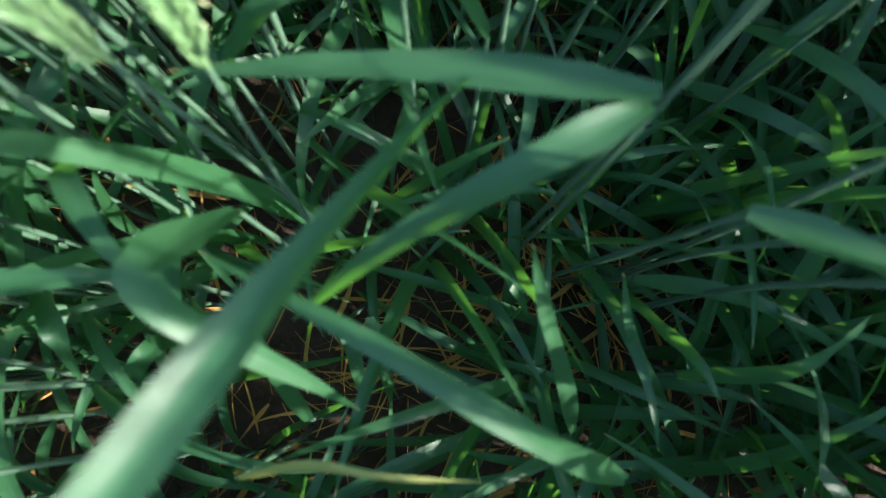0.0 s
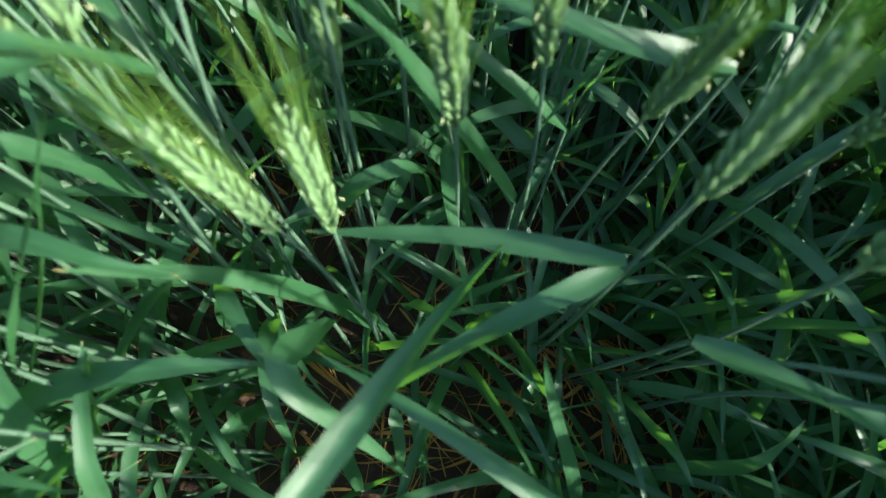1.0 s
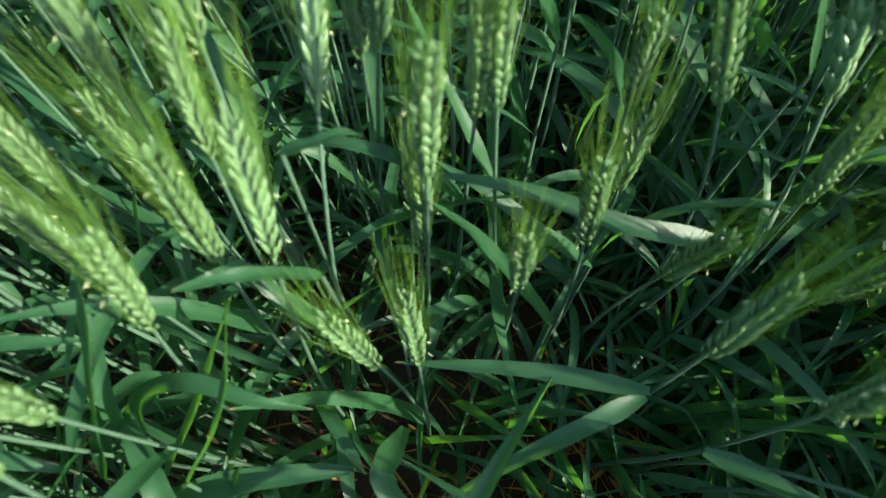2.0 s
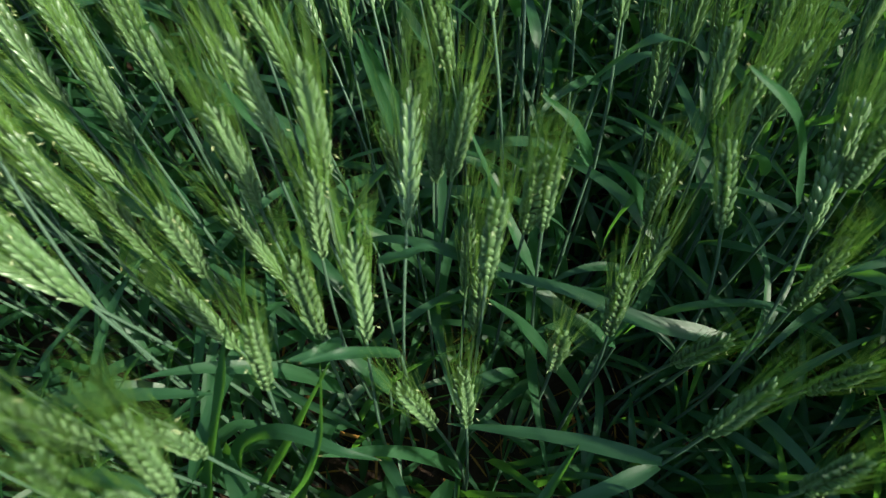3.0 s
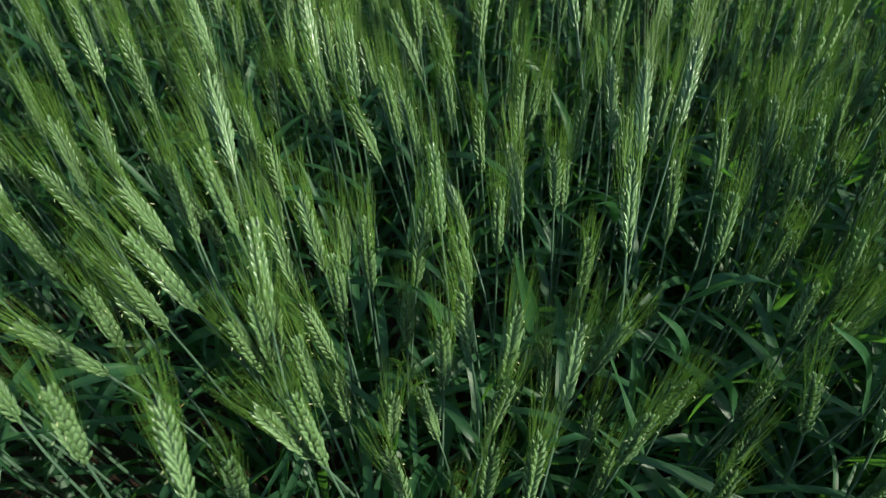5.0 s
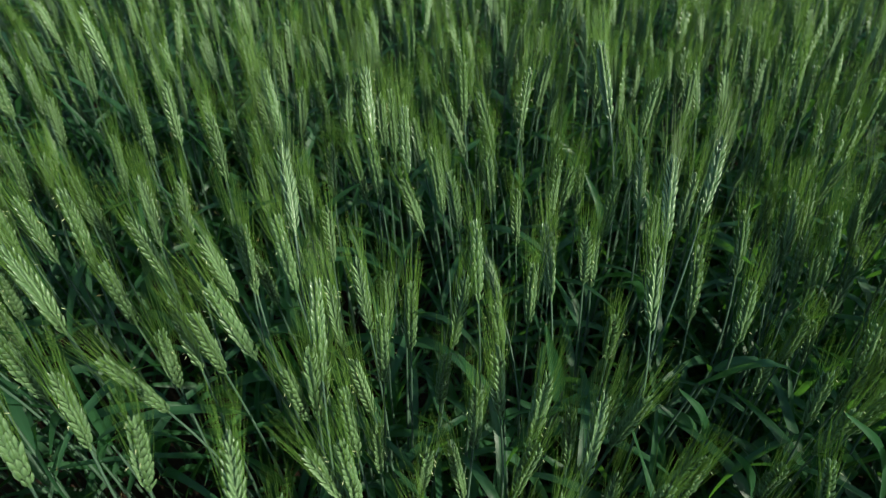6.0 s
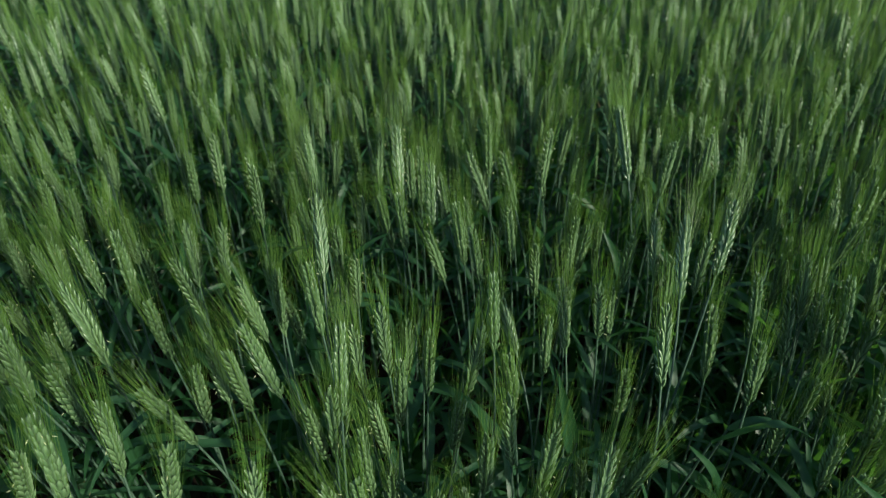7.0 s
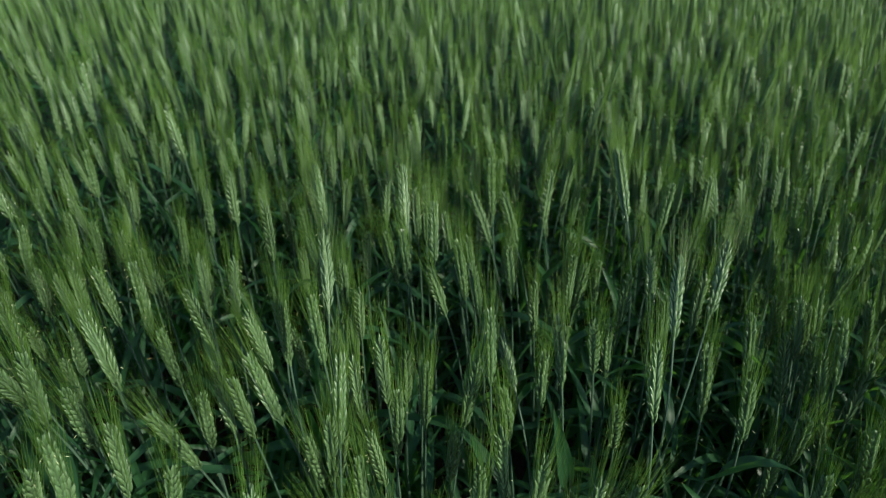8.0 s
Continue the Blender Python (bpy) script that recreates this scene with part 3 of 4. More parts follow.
leafy(GREEN, (-0.07, 0.005, 0),
      (((-0.042, 0.044, 0.373), (-0.011, 0.063, 0.420), (-0.002, 0.093, 0.430), (-0.006, 0.143, 0.422)), 0.0085, 0.4, 0.6))
leafy("wheat shoot with a bright green drooping blade", (0.262, 0.03, 0),
      (((0.277, 0.021, 0.340), (0.315, -0.008, 0.352), (0.360, -0.042, 0.356), (0.405, -0.080, 0.345)), 0.0165, 0.3, 0.35))
leafy(GREEN, (-0.10, 0.03, 0),
      (((-0.126, 0.027, 0.300), (-0.037, 0.040, 0.345), (0.010, 0.041, 0.350), (0.050, 0.039, 0.338)), 0.0140, 0.3, -0.3))
leafy(GREEN, (-0.06, 0.005, 0),
      (((-0.059, 0.016, 0.270), (-0.033, 0.034, 0.330), (-0.012, 0.050, 0.372)), 0.0105, 0.3, -0.4))
leafy(GREEN, (0.09, 0.14, 0),
      (((0.089, 0.136, 0.290), (0.120, 0.147, 0.315), (0.150, 0.156, 0.300), (0.158, 0.160, 0.245)), 0.0140, 0.2, 0.0))
leafy(GREEN, (0.315, 0.16, 0),
      (((0.306, 0.141, 0.400), (0.236, 0.153, 0.420), (0.176, 0.180, 0.430), (0.114, 0.201, 0.430)), 0.0135, 0.3, 0.2))
leafy(GREEN, (0.215, 0.125, 0),
      (((0.212, 0.136, 0.280), (0.181, 0.150, 0.340), (0.144, 0.162, 0.410), (0.115, 0.163, 0.460)), 0.0140, 0.2, 0.0))
leafy(GREEN, (-0.115, 0.05, 0),
      (((-0.106, 0.056, 0.340), (-0.091, 0.078, 0.380), (-0.074, 0.100, 0.425), (-0.056, 0.126, 0.472), (-0.041, 0.144, 0.517)), 0.0165, 0.2, 0.3))
leafy(GREEN, (-0.255, 0.12, 0),
      (((-0.245, 0.124, 0.390), (-0.190, 0.122, 0.415), (-0.130, 0.121, 0.432), (-0.075, 0.120, 0.425)), 0.0150, 0.2, -0.1))
leafy(GREEN, (0.075, 0.33, 0),
      (((0.070, 0.338, 0.430), (0.052, 0.358, 0.475), (0.034, 0.379, 0.512)), 0.0110, 0.4, 0.6))
leafy(GREEN, (0.225, 0.285, 0),
      (((0.218, 0.286, 0.440), (0.196, 0.292, 0.485), (0.166, 0.297, 0.515)), 0.0100, 0.4, 0.6))
leafy(GREEN, (0.265, 0.232, 0),
      (((0.258, 0.236, 0.420), (0.235, 0.240, 0.470), (0.205, 0.242, 0.505)), 0.0105, 0.4, 0.6))
leafy(GREEN, (0.37, 0.22, 0),
      (((0.358, 0.221, 0.460), (0.315, 0.232, 0.545), (0.264, 0.239, 0.589)), 0.0095, 0.6, 0.5))
leafy("wheat shoot with a bright green drooping blade", (0.19, 0.33, 0),
      (((0.205, 0.328, 0.480), (0.240, 0.318, 0.535), (0.262, 0.315, 0.540), (0.285, 0.313, 0.530)), 0.0110, 0.3, 0.1))
leafy(GREEN, (-0.035, 0.28, 0),
      (((-0.036, 0.281, 0.510), (-0.050, 0.284, 0.550), (-0.069, 0.286, 0.570)), 0.0060, 0.5, 0.4))
leafy(GREEN, (-0.11, 0.33, 0),
      (((-0.110, 0.332, 0.535), (-0.100, 0.326, 0.562), (-0.089, 0.318, 0.576)), 0.0075, 0.3, 0.1))
leafy(GREEN, (0.055, 0.70, 0),
      (((0.050, 0.694, 0.410), (0.025, 0.686, 0.460), (0.001, 0.674, 0.500)), 0.0120, 0.4, 0.5))
leafy(GREEN, (0.15, 0.59, 0),
      (((0.145, 0.592, 0.450), (0.125, 0.610, 0.500), (0.103, 0.626, 0.532)), 0.0110, 0.4, 0.5))
leafy(GREEN, (0.21, 0.545, 0),
      (((0.202, 0.548, 0.490), (0.186, 0.557, 0.525), (0.168, 0.568, 0.552)), 0.0095, 0.4, 0.5))
leafy(GREEN, (-0.62, 0.27, 0),
      (((-0.600, 0.272, 0.505), (-0.545, 0.280, 0.535), (-0.492, 0.287, 0.530)), 0.0110, 0.3, 0.0))
leafy(GREEN, (-0.41, 0.23, 0),
      (((-0.412, 0.232, 0.420), (-0.424, 0.248, 0.475), (-0.436, 0.266, 0.525)), 0.0120, 0.3, 0.5))
leafy(GREEN, (0.065, 0.315, 0),
      (((0.060, 0.319, 0.435), (0.047, 0.334, 0.490), (0.034, 0.350, 0.535)), 0.0110, 0.3, 0.5))
leafy("wheat shoot with a bright green drooping blade", (0.235, 0.37, 0),
      (((0.240, 0.366, 0.455), (0.270, 0.364, 0.482), (0.301, 0.363, 0.470)), 0.0130, 0.2, 0.0))

leafy(GREEN, (0.255, 0.17, 0),
      (((0.252, 0.177, 0.295), (0.206, 0.186, 0.345), (0.166, 0.209, 0.375), (0.126, 0.235, 0.390)), 0.0140, 0.3, 0.0))
leafy(GREEN, (0.06, 0.15, 0),
      (((0.054, 0.129, 0.455), (0.025, 0.121, 0.485), (-0.003, 0.113, 0.497)), 0.0090, 0.3, -0.2))
leafy(GREEN, (-0.135, 0.065, 0),
      (((-0.125, 0.074, 0.300), (-0.111, 0.098, 0.335), (-0.093, 0.110, 0.350), (-0.074, 0.115, 0.350), (-0.030, 0.105, 0.330)), 0.0145, 0.2, 0.0),
      (((-0.103, 0.048, 0.270), (-0.048, 0.090, 0.350), (-0.014, 0.114, 0.410), (0.005, 0.131, 0.443)), 0.0110, 0.3, 0.3))
leafy(GREEN, (0.245, -0.11, 0),
      (((0.241, -0.077, 0.160), (0.228, -0.038, 0.220), (0.214, 0.002, 0.270), (0.207, 0.028, 0.304)), 0.0105, 0.5, -0.1))
leafy(GREEN, (0.34, -0.125, 0),
      (((0.333, -0.117, 0.100), (0.304, -0.065, 0.150), (0.278, -0.020, 0.200), (0.269, 0.014, 0.233)), 0.0100, 0.5, -0.1))
leafy(GREEN, (0.29, 0.03, 0),
      (((0.295, 0.012, 0.180), (0.331, -0.007, 0.215), (0.367, -0.032, 0.220), (0.425, -0.074, 0.190)), 0.0110, 0.3, 0.0),
      (((0.296, 0.007, 0.150), (0.294, -0.023, 0.210), (0.294, -0.040, 0.240), (0.298, -0.059, 0.245)), 0.0115, 0.3, 0.0))
leafy(GREEN, (0.30, -0.06, 0),
      (((0.312, -0.052, 0.170), (0.336, -0.052, 0.235), (0.351, -0.040, 0.265), (0.360, -0.028, 0.280)), 0.0110, -0.3, -0.2))
leafy(GREEN, (0.118, 0.04, 0),
      (((0.125, 0.019, 0.160), (0.127, -0.008, 0.140), (0.125, -0.041, 0.090)), 0.0120, 0.2, 0.0),
      (((0.110, 0.019, 0.170), (0.111, -0.009, 0.150), (0.107, -0.041, 0.110)), 0.0110, 0.4, 0.0))
leafy(GREEN, (0.22, 0.06, 0),
      (((0.219, 0.048, 0.170), (0.217, 0.023, 0.190), (0.228, -0.000, 0.160)), 0.0110, 0.3, 0.0))
leafy("wheat shoot with a pale yellowing half-dry blade", (0.05, -0.06, 0),
      (((0.060, -0.049, 0.250), (0.100, -0.043, 0.290), (0.133, -0.052, 0.300), (0.170, -0.064, 0.287)), 0.0042, 1.4, -0.3), tissue=PALE_LEAF)
leafy(GREEN, (-0.06, 0.075, 0),
      (((-0.053, 0.069, 0.200), (-0.030, 0.038, 0.230), (-0.035, 0.010, 0.200)), 0.0140, 0.3, 0.0))
leafy(GREEN, (0.005, 0.045, 0),
      (((0.000, 0.041, 0.100), (-0.014, 0.023, 0.160), (-0.031, 0.003, 0.150), (-0.044, -0.027, 0.100)), 0.0150, 0.3, 0.0))
leafy(GREEN, (0.08, -0.05, 0),
      (((0.078, -0.038, 0.160), (0.076, -0.013, 0.200), (0.076, 0.004, 0.230), (0.073, 0.020, 0.240)), 0.0130, 0.3, 0.1))

leafy("wheat shoot with thin leaves drying at their curled tips", (-0.155, 0.115, 0),
      (((-0.150, 0.123, 0.400), (-0.153, 0.139, 0.430), (-0.149, 0.153, 0.450), (-0.142, 0.162, 0.455)), 0.0060, 0.8, 0.4),
      (((-0.160, 0.132, 0.400), (-0.136, 0.142, 0.430), (-0.117, 0.154, 0.445)), 0.0070, 0.4, 0.3))
leafy(GREEN, (-0.27, 0.115, 0),
      (((-0.264, 0.130, 0.330), (-0.228, 0.151, 0.380), (-0.217, 0.171, 0.400), (-0.191, 0.189, 0.410)), 0.0140, 0.3, 0.2))
leafy(GREEN, (-0.245, 0.09, 0),
      (((-0.241, 0.098, 0.250), (-0.211, 0.119, 0.320), (-0.187, 0.145, 0.360), (-0.183, 0.178, 0.400), (-0.178, 0.236, 0.430)), 0.0160, 0.3, 0.2))
leafy(GREEN, (0.02, 0.15, 0),
      (((0.014, 0.144, 0.450), (-0.001, 0.132, 0.460), (-0.020, 0.128, 0.460)), 0.0085, 0.3, 0.1),
      (((0.039, 0.132, 0.360), (0.021, 0.140, 0.400), (0.003, 0.154, 0.420)), 0.0140, 0.3, 0.1))
leafy("wheat shoot with a bright green drooping blade", (0.04, 0.185, 0),
      (((0.045, 0.176, 0.500), (0.060, 0.175, 0.505), (0.074, 0.180, 0.505), (0.086, 0.180, 0.500)), 0.0095, 0.2, 0.2))
leafy(GREEN, (-0.24, 0.07, 0),
      (((-0.235, 0.077, 0.350), (-0.179, 0.078, 0.385), (-0.135, 0.068, 0.390), (-0.105, 0.058, 0.370)), 0.0140, 0.3, -0.1))

leafy(GREEN, (-0.15, 0.03, 0),
      (((-0.130, 0.030, 0.285), (-0.099, 0.033, 0.306), (-0.050, 0.046, 0.309), (0.006, 0.048, 0.303), (0.048, 0.045, 0.297)), 0.0170, 0.3, -0.3))
leafy(GREEN, (-0.036, -0.045, 0),
      (((-0.034, -0.022, 0.305), (-0.033, 0.001, 0.328), (-0.030, 0.030, 0.342), (-0.027, 0.059, 0.350)), 0.0105, 0.4, -0.5))
leafy(GREEN, (-0.105, 0.07, 0),
      (((-0.090, 0.080, 0.325), (-0.075, 0.094, 0.368), (-0.050, 0.098, 0.393), (-0.025, 0.093, 0.403), (0.008, 0.079, 0.400), (0.034, 0.074, 0.385)), 0.0140, 0.3, -0.1))
leafy(GREEN, (-0.062, -0.015, 0),
      (((-0.064, 0.000, 0.290), (-0.066, 0.030, 0.338), (-0.073, 0.056, 0.353), (-0.089, 0.086, 0.349), (-0.102, 0.108, 0.325)), 0.0190, 0.3, -0.3))
leafy(GREEN, (0.012, 0.12, 0),
      (((0.018, 0.108, 0.285), (0.032, 0.082, 0.318), (0.046, 0.055, 0.325), (0.055, 0.038, 0.318)), 0.0115, 0.3, 0.0),
      (((0.026, 0.100, 0.190), (0.030, 0.070, 0.225), (0.032, 0.030, 0.230), (0.038, -0.005, 0.190)), 0.0150, 0.3, 0.0))

# ---- plants that stand all about: eight grown ones, set again and again ----
def plant_shapes(seed, fine):
    """Stem line, leaf shapes and the ear's pose of one plant that stands at the origin."""
    r = np.random.default_rng(seed)
    top = np.array([r.normal(0, 0.012), r.normal(0, 0.012), r.uniform(0.475, 0.525)])
    way = unit([top[0] * 0.6 + r.normal(0, 0.007), top[1] * 0.6 + r.normal(0, 0.007), 0.12])
    n = 14 if fine else 4
    line, radii = stalk((0, 0, 0), top, way, n)
    leaves = []
    for j in range(4):
        path = leaf_line(r, stalk((0, 0, 0), top, way)[0], 0.10 + 0.22 * j, 0.28 + 0.20 * j, 12 if fine else 6)
        leaves.append(blade(path, r.uniform(0.009, 0.013), 5 if fine else 3, turn=r.uniform(-1.2, 1.2), roll=r.uniform(-0.4, 0.4)))
    return tube(line, radii, 6 if fine else 3), leaves, upright(top, top + way * EAR_LONG * r.uniform(0.92, 1.08), r.uniform(0, 6.28))


def scatter(n, x0, x1, y0, y1, gap, seed):
    """Random places at least gap apart from one another and from the plants that stand already."""
    r = np.random.default_rng(seed)
    cell, taken, out = gap, {}, []

    def free(x, y):
        i, j = int(x // cell), int(y // cell)
        return all((x - a) ** 2 + (y - b) ** 2 > gap * gap for di in (-1, 0, 1) for dj in (-1, 0, 1) for a, b in taken.get((i + di, j + dj), ()))

    def take(x, y):
        taken.setdefault((int(x // cell), int(y // cell)), []).append((x, y))

    for g in standing:
        take(g[0], g[1])
    for _ in range(n):
        x, y = r.uniform(x0, x1), r.uniform(y0, y1)
        if free(x, y):
            take(x, y)
            out.append((x, y))
    return out


def chance(x, y):
    """Random numbers that belong to a place in the plan."""
    return np.random.default_rng([int((x + 9) * 1e4), int((y + 9) * 1e4)])


def thin(x, y, r):
    """Whether a random plant stands here: few in the gap beside the camera's path, where plants stand already and where
    sun is let through.
    """
    # A stray leaf kept out of the camera's view; a strip cleared for the sun.
    if math.hypot(x - 0.082, y - 0.18) < 0.02 or (0.2 < x < 0.46 and -0.16 < y < -0.02):
        return False
    if ((x - 0.16) / 0.13) ** 2 + ((y - 0.00) / 0.10) ** 2 < 1:
        return False
    if ((x - 0.30) / 0.23) ** 2 + ((y - 0.09) / 0.18) ** 2 < 1:
        return r.random() < 0.15
    # The next four are cleared to let the sun onto blades and ears.
    if 0.1 < x < 0.42 and -0.15 < y < 0.08:
        return r.random() < 0.15
    if 0.38 < x < 0.68 and -0.06 < y < 0.14:
        return r.random() < 0.3
    if 0.20 < x < 0.42 and -0.31 < y < -0.14:
        return False
    if 0.42 < x < 0.78 and -0.35 < y < -0.06:
        return r.random() < 0.5
    if 0.05 < y < 0.85 and -0.42 - 0.35 * y < x < 0.30 + 0.25 * y:
        return r.random() < (0.22 if x < 0.05 else 0.40) + 0.5 * max(0.0, y - 0.35)
    return True


def placed(x, y, r):
    """Where a plant stands: the whole stand leans a little, more towards +x to fit the camera's view."""
    tilt = Matrix.Rotation(radians(-6.0 - 8.0 * min(1.0, max(-0.5, x))), 4, 'Y') @ Matrix.Rotation(radians(-2.5), 4, 'X')
    return Matrix.Translation((x, y, 0)) @ tilt @ Matrix.Rotation(r.uniform(0, 6.283), 4, 'Z') @ Matrix.Scale(r.uniform(0.92, 1.07), 4)


FINE = [plant_shapes(300 + k, True) for k in range(10)]
grown_things = {}
spots = [p for p in scatter(60000, -2.3, 2.0, -0.6, 3.1, 0.038, 3) if thin(*p, chance(*p))]
spots.sort(key=lambda p: (p[0] + 0.05) ** 2 + (p[1] - 0.28) ** 2)
far_spots = []
count = len(standing)
for x, y in spots:
    pick = chance(y, x)
    k = int(pick.integers(len(FINE)))
    stem, leaves, pose_ear = FINE[k]
    m = placed(x, y, pick)
    shape = join([stem, *leaves, (np.array([pose_ear.translation, pose_ear @ Vector((0, 0, 0.14))]), np.zeros((0, 4), int), np.zeros((0, 4, 2)))])
    if near_way(moved(shape, m)[0]) < 0.18:
        continue
    if count >= 300:
        far_spots.append((x, y))
        continue
    count += 1
    if k not in grown_things:
        root = new("wheat_plant")
        part("stem", mesh_of("stem", stem, STEM), root)
        for shape in leaves:
            part("leaf", mesh_of("leaf", shape, LEAF), root)
        put_ear(root, k + 3, pose_ear)
        root.matrix_basis = m
        grown_things[k] = tagged(root, LABEL, "wheat plant", PLANTS)
    else:
        copied = copy_thing(grown_things[k], Matrix.Identity(4))
        copied.matrix_basis = m

# ---- low leafy tillers over the soil ----
low = np.random.default_rng(11)
kinds = []
for k in range(6):
    r = np.random.default_rng(500 + k)
    shapes = []
    for j in range(int(r.integers(2, 5))):
        path = grown((r.normal(0, 0.004), r.normal(0, 0.004), r.uniform(0.02, 0.09)), r.uniform(0, 6.28), r.uniform(0.7, 1.35), r.uniform(0.14, 0.23), r.uniform(0.7, 2.0), 14, r.uniform(-0.6, 0.6))
        shapes.append(blade(path, r.uniform(0.0080, 0.0130), turn=r.uniform(-1.5, 1.5), roll=r.uniform(-0.4, 0.4)))
    kinds.append((tube(*stalk((0, 0, 0), (0, 0, 0.09), (0, 0, 1), 5, 0.0015), 6), shapes))
first = {}
beds = [(x, y, 1.0) for x, y in scatter(1500, -0.35, 0.60, -0.30, 0.50, 0.042, 21)[:150]]
beds += [(x, y, low.uniform(1.2, 1.7)) for x, y in scatter(900, -0.38, 0.22, 0.06, 0.50, 0.036, 23)[:105]]
beds += [(x, y, low.uniform(1.2, 1.55)) for x, y in scatter(700, 0.22, 0.62, -0.16, 0.32, 0.036, 22)[:75]]
for x, y, tall in beds:
    if ((x - 0.14) / 0.085) ** 2 + ((y + 0.02) / 0.06) ** 2 < 1:
        continue
    k = int(low.integers(len(kinds)))
    m = placed(x, y, low) @ Matrix.Diagonal((0.95, 0.95, tall, 1))
    if tall > 1.1 and near_way(np.array([[x, y, 0.2 * tall]])) < 0.17:
        continue
    if k not in first:
        root = new("wheat_tiller")
        part("stem", mesh_of("stem", kinds[k][0], STEM), root)
        for shape in kinds[k][1]:
            part("leaf", mesh_of("leaf", shape, LEAF), root)
        root.matrix_basis = m
        first[k] = tagged(root, "low leafy green wheat tiller rooted in soil", "wheat tiller", "low tillers under the wheat")
    else:
        copy_thing(first[k], Matrix.Identity(4)).matrix_basis = m

# ---- dry straw and dead leaves on the soil ----
r = np.random.default_rng(31)
shapes = []
for _ in range(420):
    x, y = r.uniform(-0.2, 0.5), r.uniform(-0.22, 0.35)
    path = grown((x, y, r.uniform(0.008, 0.03)), r.uniform(0, 6.28), r.uniform(-0.1, 0.6), r.uniform(0.025, 0.11), r.uniform(0.0, 0.9), 7, r.normal(0, 0.35))
    path[:, 2] = np.maximum(path[:, 2], 0.010)
    shapes.append(blade(path, 0.0006 + 0.0055 * r.random() ** 3, 3, turn=r.uniform(-3, 3)))
for _ in range(170):
    x, y = r.normal(0.25, 0.12), r.normal(0.01, 0.09)
    path = grown((x, y, r.uniform(0.006, 0.05)), r.uniform(0, 6.28), r.uniform(-0.1, 0.9), r.uniform(0.05, 0.15), r.uniform(0.3, 2.2), 9, r.normal(0, 0.6))
    path[:, 2] = np.maximum(path[:, 2], 0.010)
    shapes.append(blade(path, 0.0012 + 0.0040 * r.random() ** 2, 3, turn=r.uniform(-3, 3)))
tagged(new("dry_straw", mesh_of("dry_straw", join(shapes), STRAW)), "yellow and brown dead leaves and straw on soil", "dead leaves", kind="stuff")
shapes = []
for _ in range(500):
    x, y, s = r.uniform(-0.25, 0.5), r.uniform(-0.25, 0.35), r.uniform(0.002, 0.009)
    shapes.append(lobe((x, y, -0.3 * s + 0.004), r.normal(0, 1, 3) + np.array([0, 0, 0.4]), r.normal(0, 1, 3), s * 1.6, s * 1.4, s * 1.2, 6, 5))
tagged(new("soil_clods", mesh_of("soil_clods", join(shapes), SOIL)), "small dark brown crumbs of soil on the ground", "soil clods", kind="stuff")

# ---- the rest of the field ----
def simple_plant(seed, rank):
    """One plant for the joined field as four shapes: stem, leaves, ear, awns."""
    stem, leaves, pose_ear = plant_shapes(seed, False)
    if rank == 3:
        r = np.random.default_rng(seed)
        top = np.array(pose_ear.translation)
        ear = tube([(0, 0, 0), (0, 0, 0.035), (0, 0, 0.075), (0, 0, 0.1)], [0.002, 0.0058, 0.0045, 0.001], 4)
        awns = []
        for k in range(7):
            w = np.array([math.cos(k * 2.4), math.sin(k * 2.4), 0])
            a, e = w * 0.004 + (0, 0, 0.02 + 0.011 * k), w * 0.012 + (0, 0, 0.09 + 0.011 * k)
            s = np.cross(w, (0, 0, 1)) * 0.0007
            awns.append((np.array([a - s, a + s, e + s * 0.3, e - s * 0.3]), np.array([[0, 1, 2, 3]]), np.array([[[0, 0], [1, 0], [1, 1], [0, 1.0]]])))
        leaves = [blade(grown((0, 0, r.uniform(0.15, 0.42)), r.uniform(0, 6.28), r.uniform(0.5, 1.1), 0.17, r.uniform(0.8, 2.0), 4), 0.012, 2) for _ in range(3)]
        m = np.array(pose_ear)
        return tube([(0, 0, 0), top * (0.5, 0.5, 0.5), top], [0.002, 0.0018, 0.0014], 3), join(leaves), moved(ear, m), moved(join(awns), m)
    if rank == 0:
        a, b, _ = ear_shapes(seed, 19, 2, 5, 4, 3, 3, 1.0)
    elif rank == 1:
        a, b, _ = ear_shapes(seed, 17, 1, 4, 4, 3, 2, 1.0)
    else:
        a, b, _ = ear_shapes(seed, 15, 1, 4, 3, 1, 2, 1.0)
        leaves = leaves[1:]
    m = np.array(pose_ear)
    return stem, join(leaves), moved(join(a), m), moved(b, m)


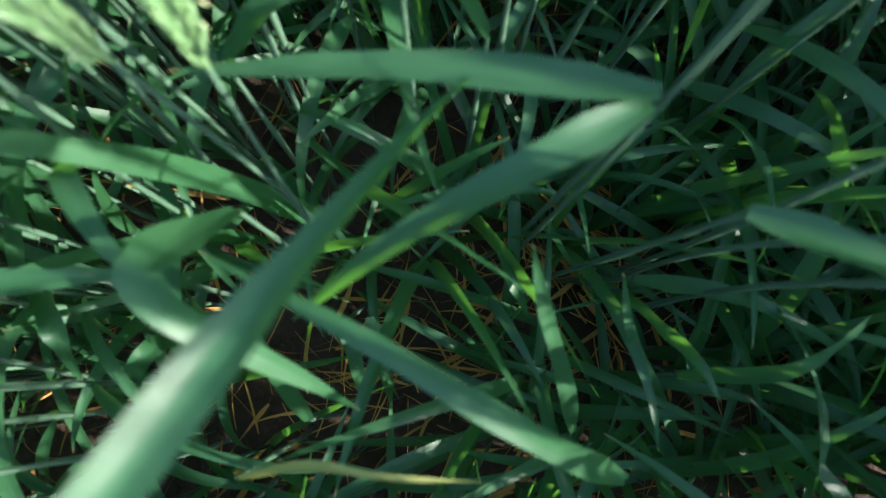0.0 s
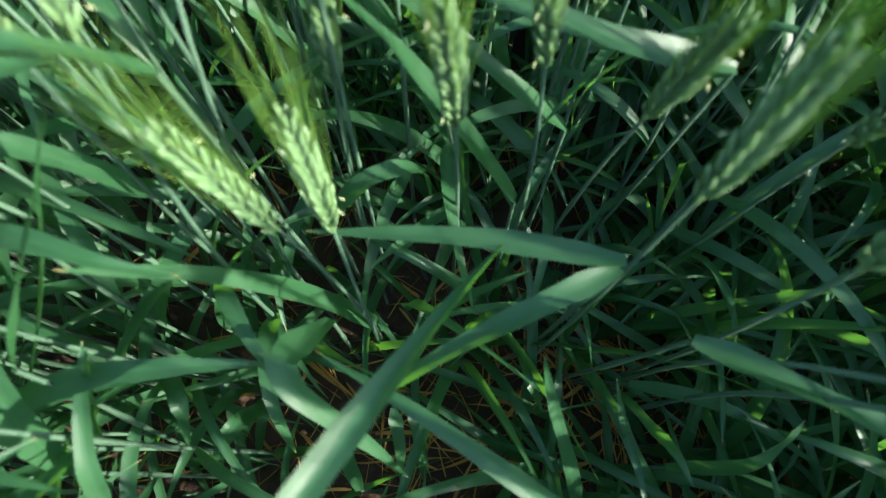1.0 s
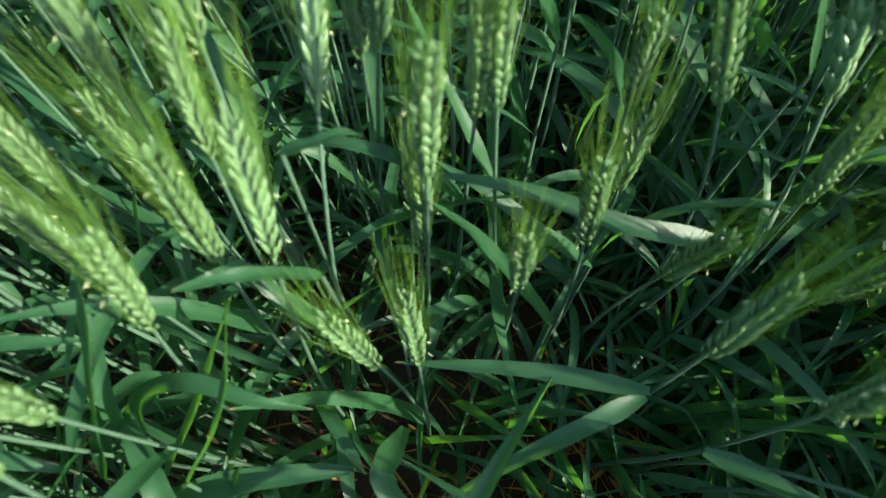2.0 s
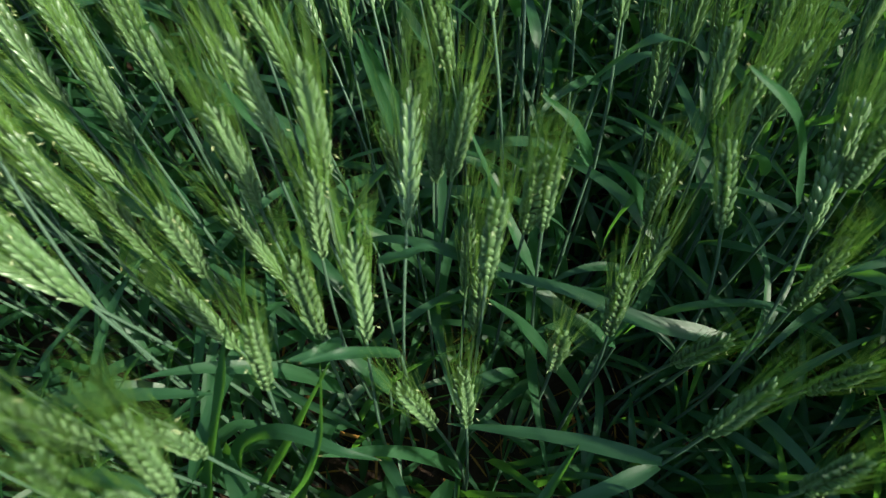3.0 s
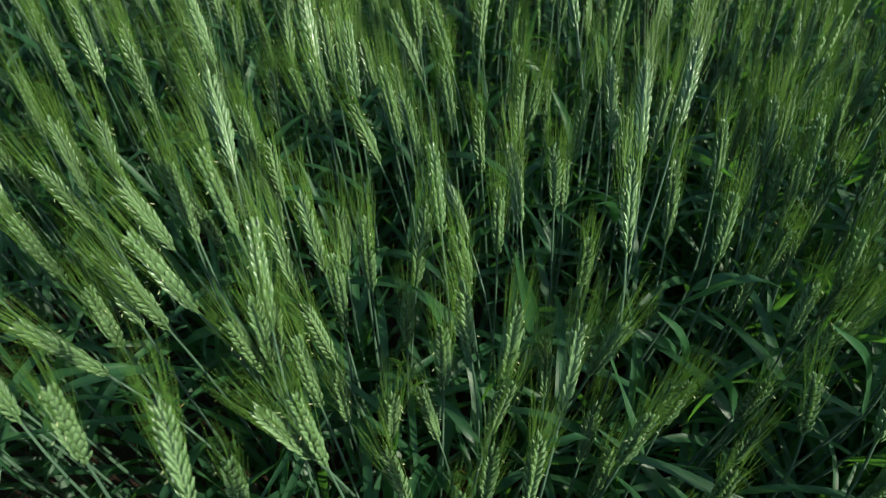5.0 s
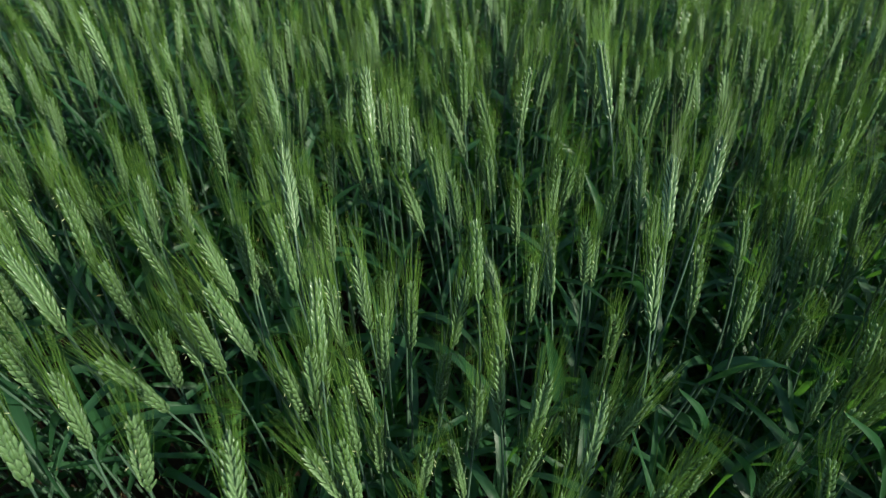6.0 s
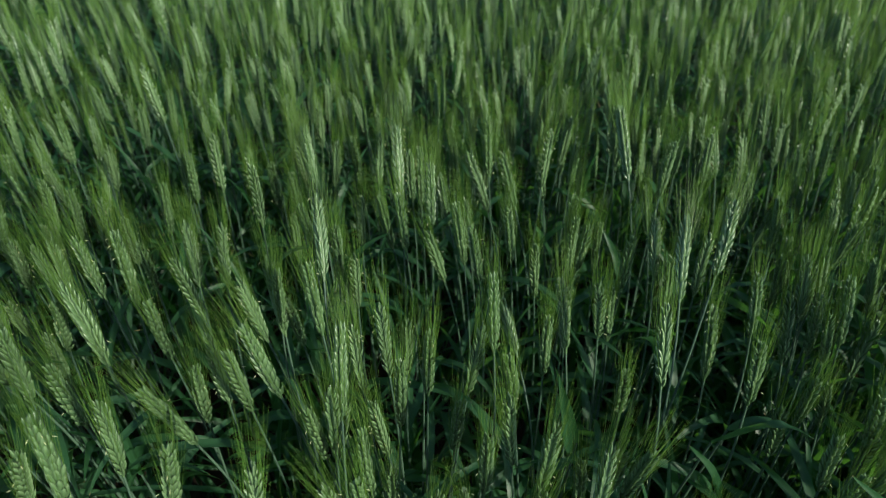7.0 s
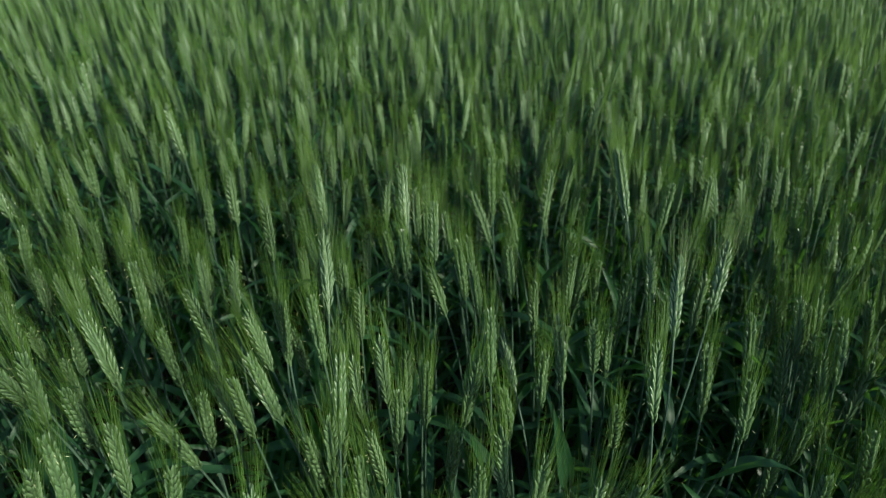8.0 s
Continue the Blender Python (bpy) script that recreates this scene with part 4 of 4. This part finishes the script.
RANKS = [[simple_plant(700 + 20 * rank + k, rank) for k in range(10)] for rank in range(4)]
vs, qs, us, ss, at = [], [], [], [], 0
spread = [(x, y, None) for x, y in far_spots]
for x, y in scatter(14000, -3.2, 3.0, -2.0, 4.1, 0.048, 26):
    if not (-2.3 < x < 2.0 and -0.6 < y < 3.1):
        spread.append((x, y, 3))
for x, y in scatter(45000, -4.8, 4.8, -3.0, 6.5, 0.064, 28):
    if not (-3.2 < x < 3.0 and -2.0 < y < 4.1):
        spread.append((x, y, 3))
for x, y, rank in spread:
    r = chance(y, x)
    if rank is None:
        # Finer plants, none skipped, in the wedge the camera sees.
        in_view = y > 0.0 and abs(x + 0.14 * y + 0.03) < 0.45 + 0.95 * y and y < 2.9
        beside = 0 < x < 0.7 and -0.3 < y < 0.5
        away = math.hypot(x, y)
        rank = 0 if in_view and away < 0.80 else 1 if (in_view and away < 1.25) or (beside and not in_view) else 2 if away < 2.1 else 3
        # The sun side stays full as well, to keep low sun off the foreground.
        if rank == 2 and not in_view and not (0 < x < 1.5 and -0.5 < y < 0.9):
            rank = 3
            if r.random() < 0.25:
                continue
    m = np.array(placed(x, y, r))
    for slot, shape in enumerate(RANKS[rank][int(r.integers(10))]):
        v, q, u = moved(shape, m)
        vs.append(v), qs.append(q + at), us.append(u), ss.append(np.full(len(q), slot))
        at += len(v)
r = np.random.default_rng(41)
under = [(x, y, 1.2) for x, y in scatter(900, 0.25, 0.90, 0.25, 0.85, 0.042, 24)[:130]]
under += [(x, y, 1.7) for x, y in scatter(2600, -0.95, 0.95, 0.28, 1.30, 0.040, 27)[:620]]
# Tall leaves on the sun side, mostly unseen, added to shade the lower right.
under += [(x, y, 1.75) for x, y in scatter(900, 0.38, 0.95, -0.30, 0.26, 0.038, 25)[:170]]
for x, y, tall in under:
    m = np.array(placed(x, y, r) @ Matrix.Diagonal((1, 1, tall * r.uniform(1.0, 1.4), 1)))
    v, q, u = moved(join(kinds[int(r.integers(len(kinds)))][1]), m)
    if near_way(v) < 0.30:
        continue
    vs.append(v), qs.append(q + at), us.append(u), ss.append(np.full(len(q), 1))
    at += len(v)
tagged(new("wheat_field", mesh_of("wheat_field", (np.vstack(vs), np.vstack(qs), np.vstack(us)), STEM, LEAF, EAR, AWN, slots=np.concatenate(ss))),
       "dense stand of green bearded wheat reaching far back", "wheat field", kind="stuff")
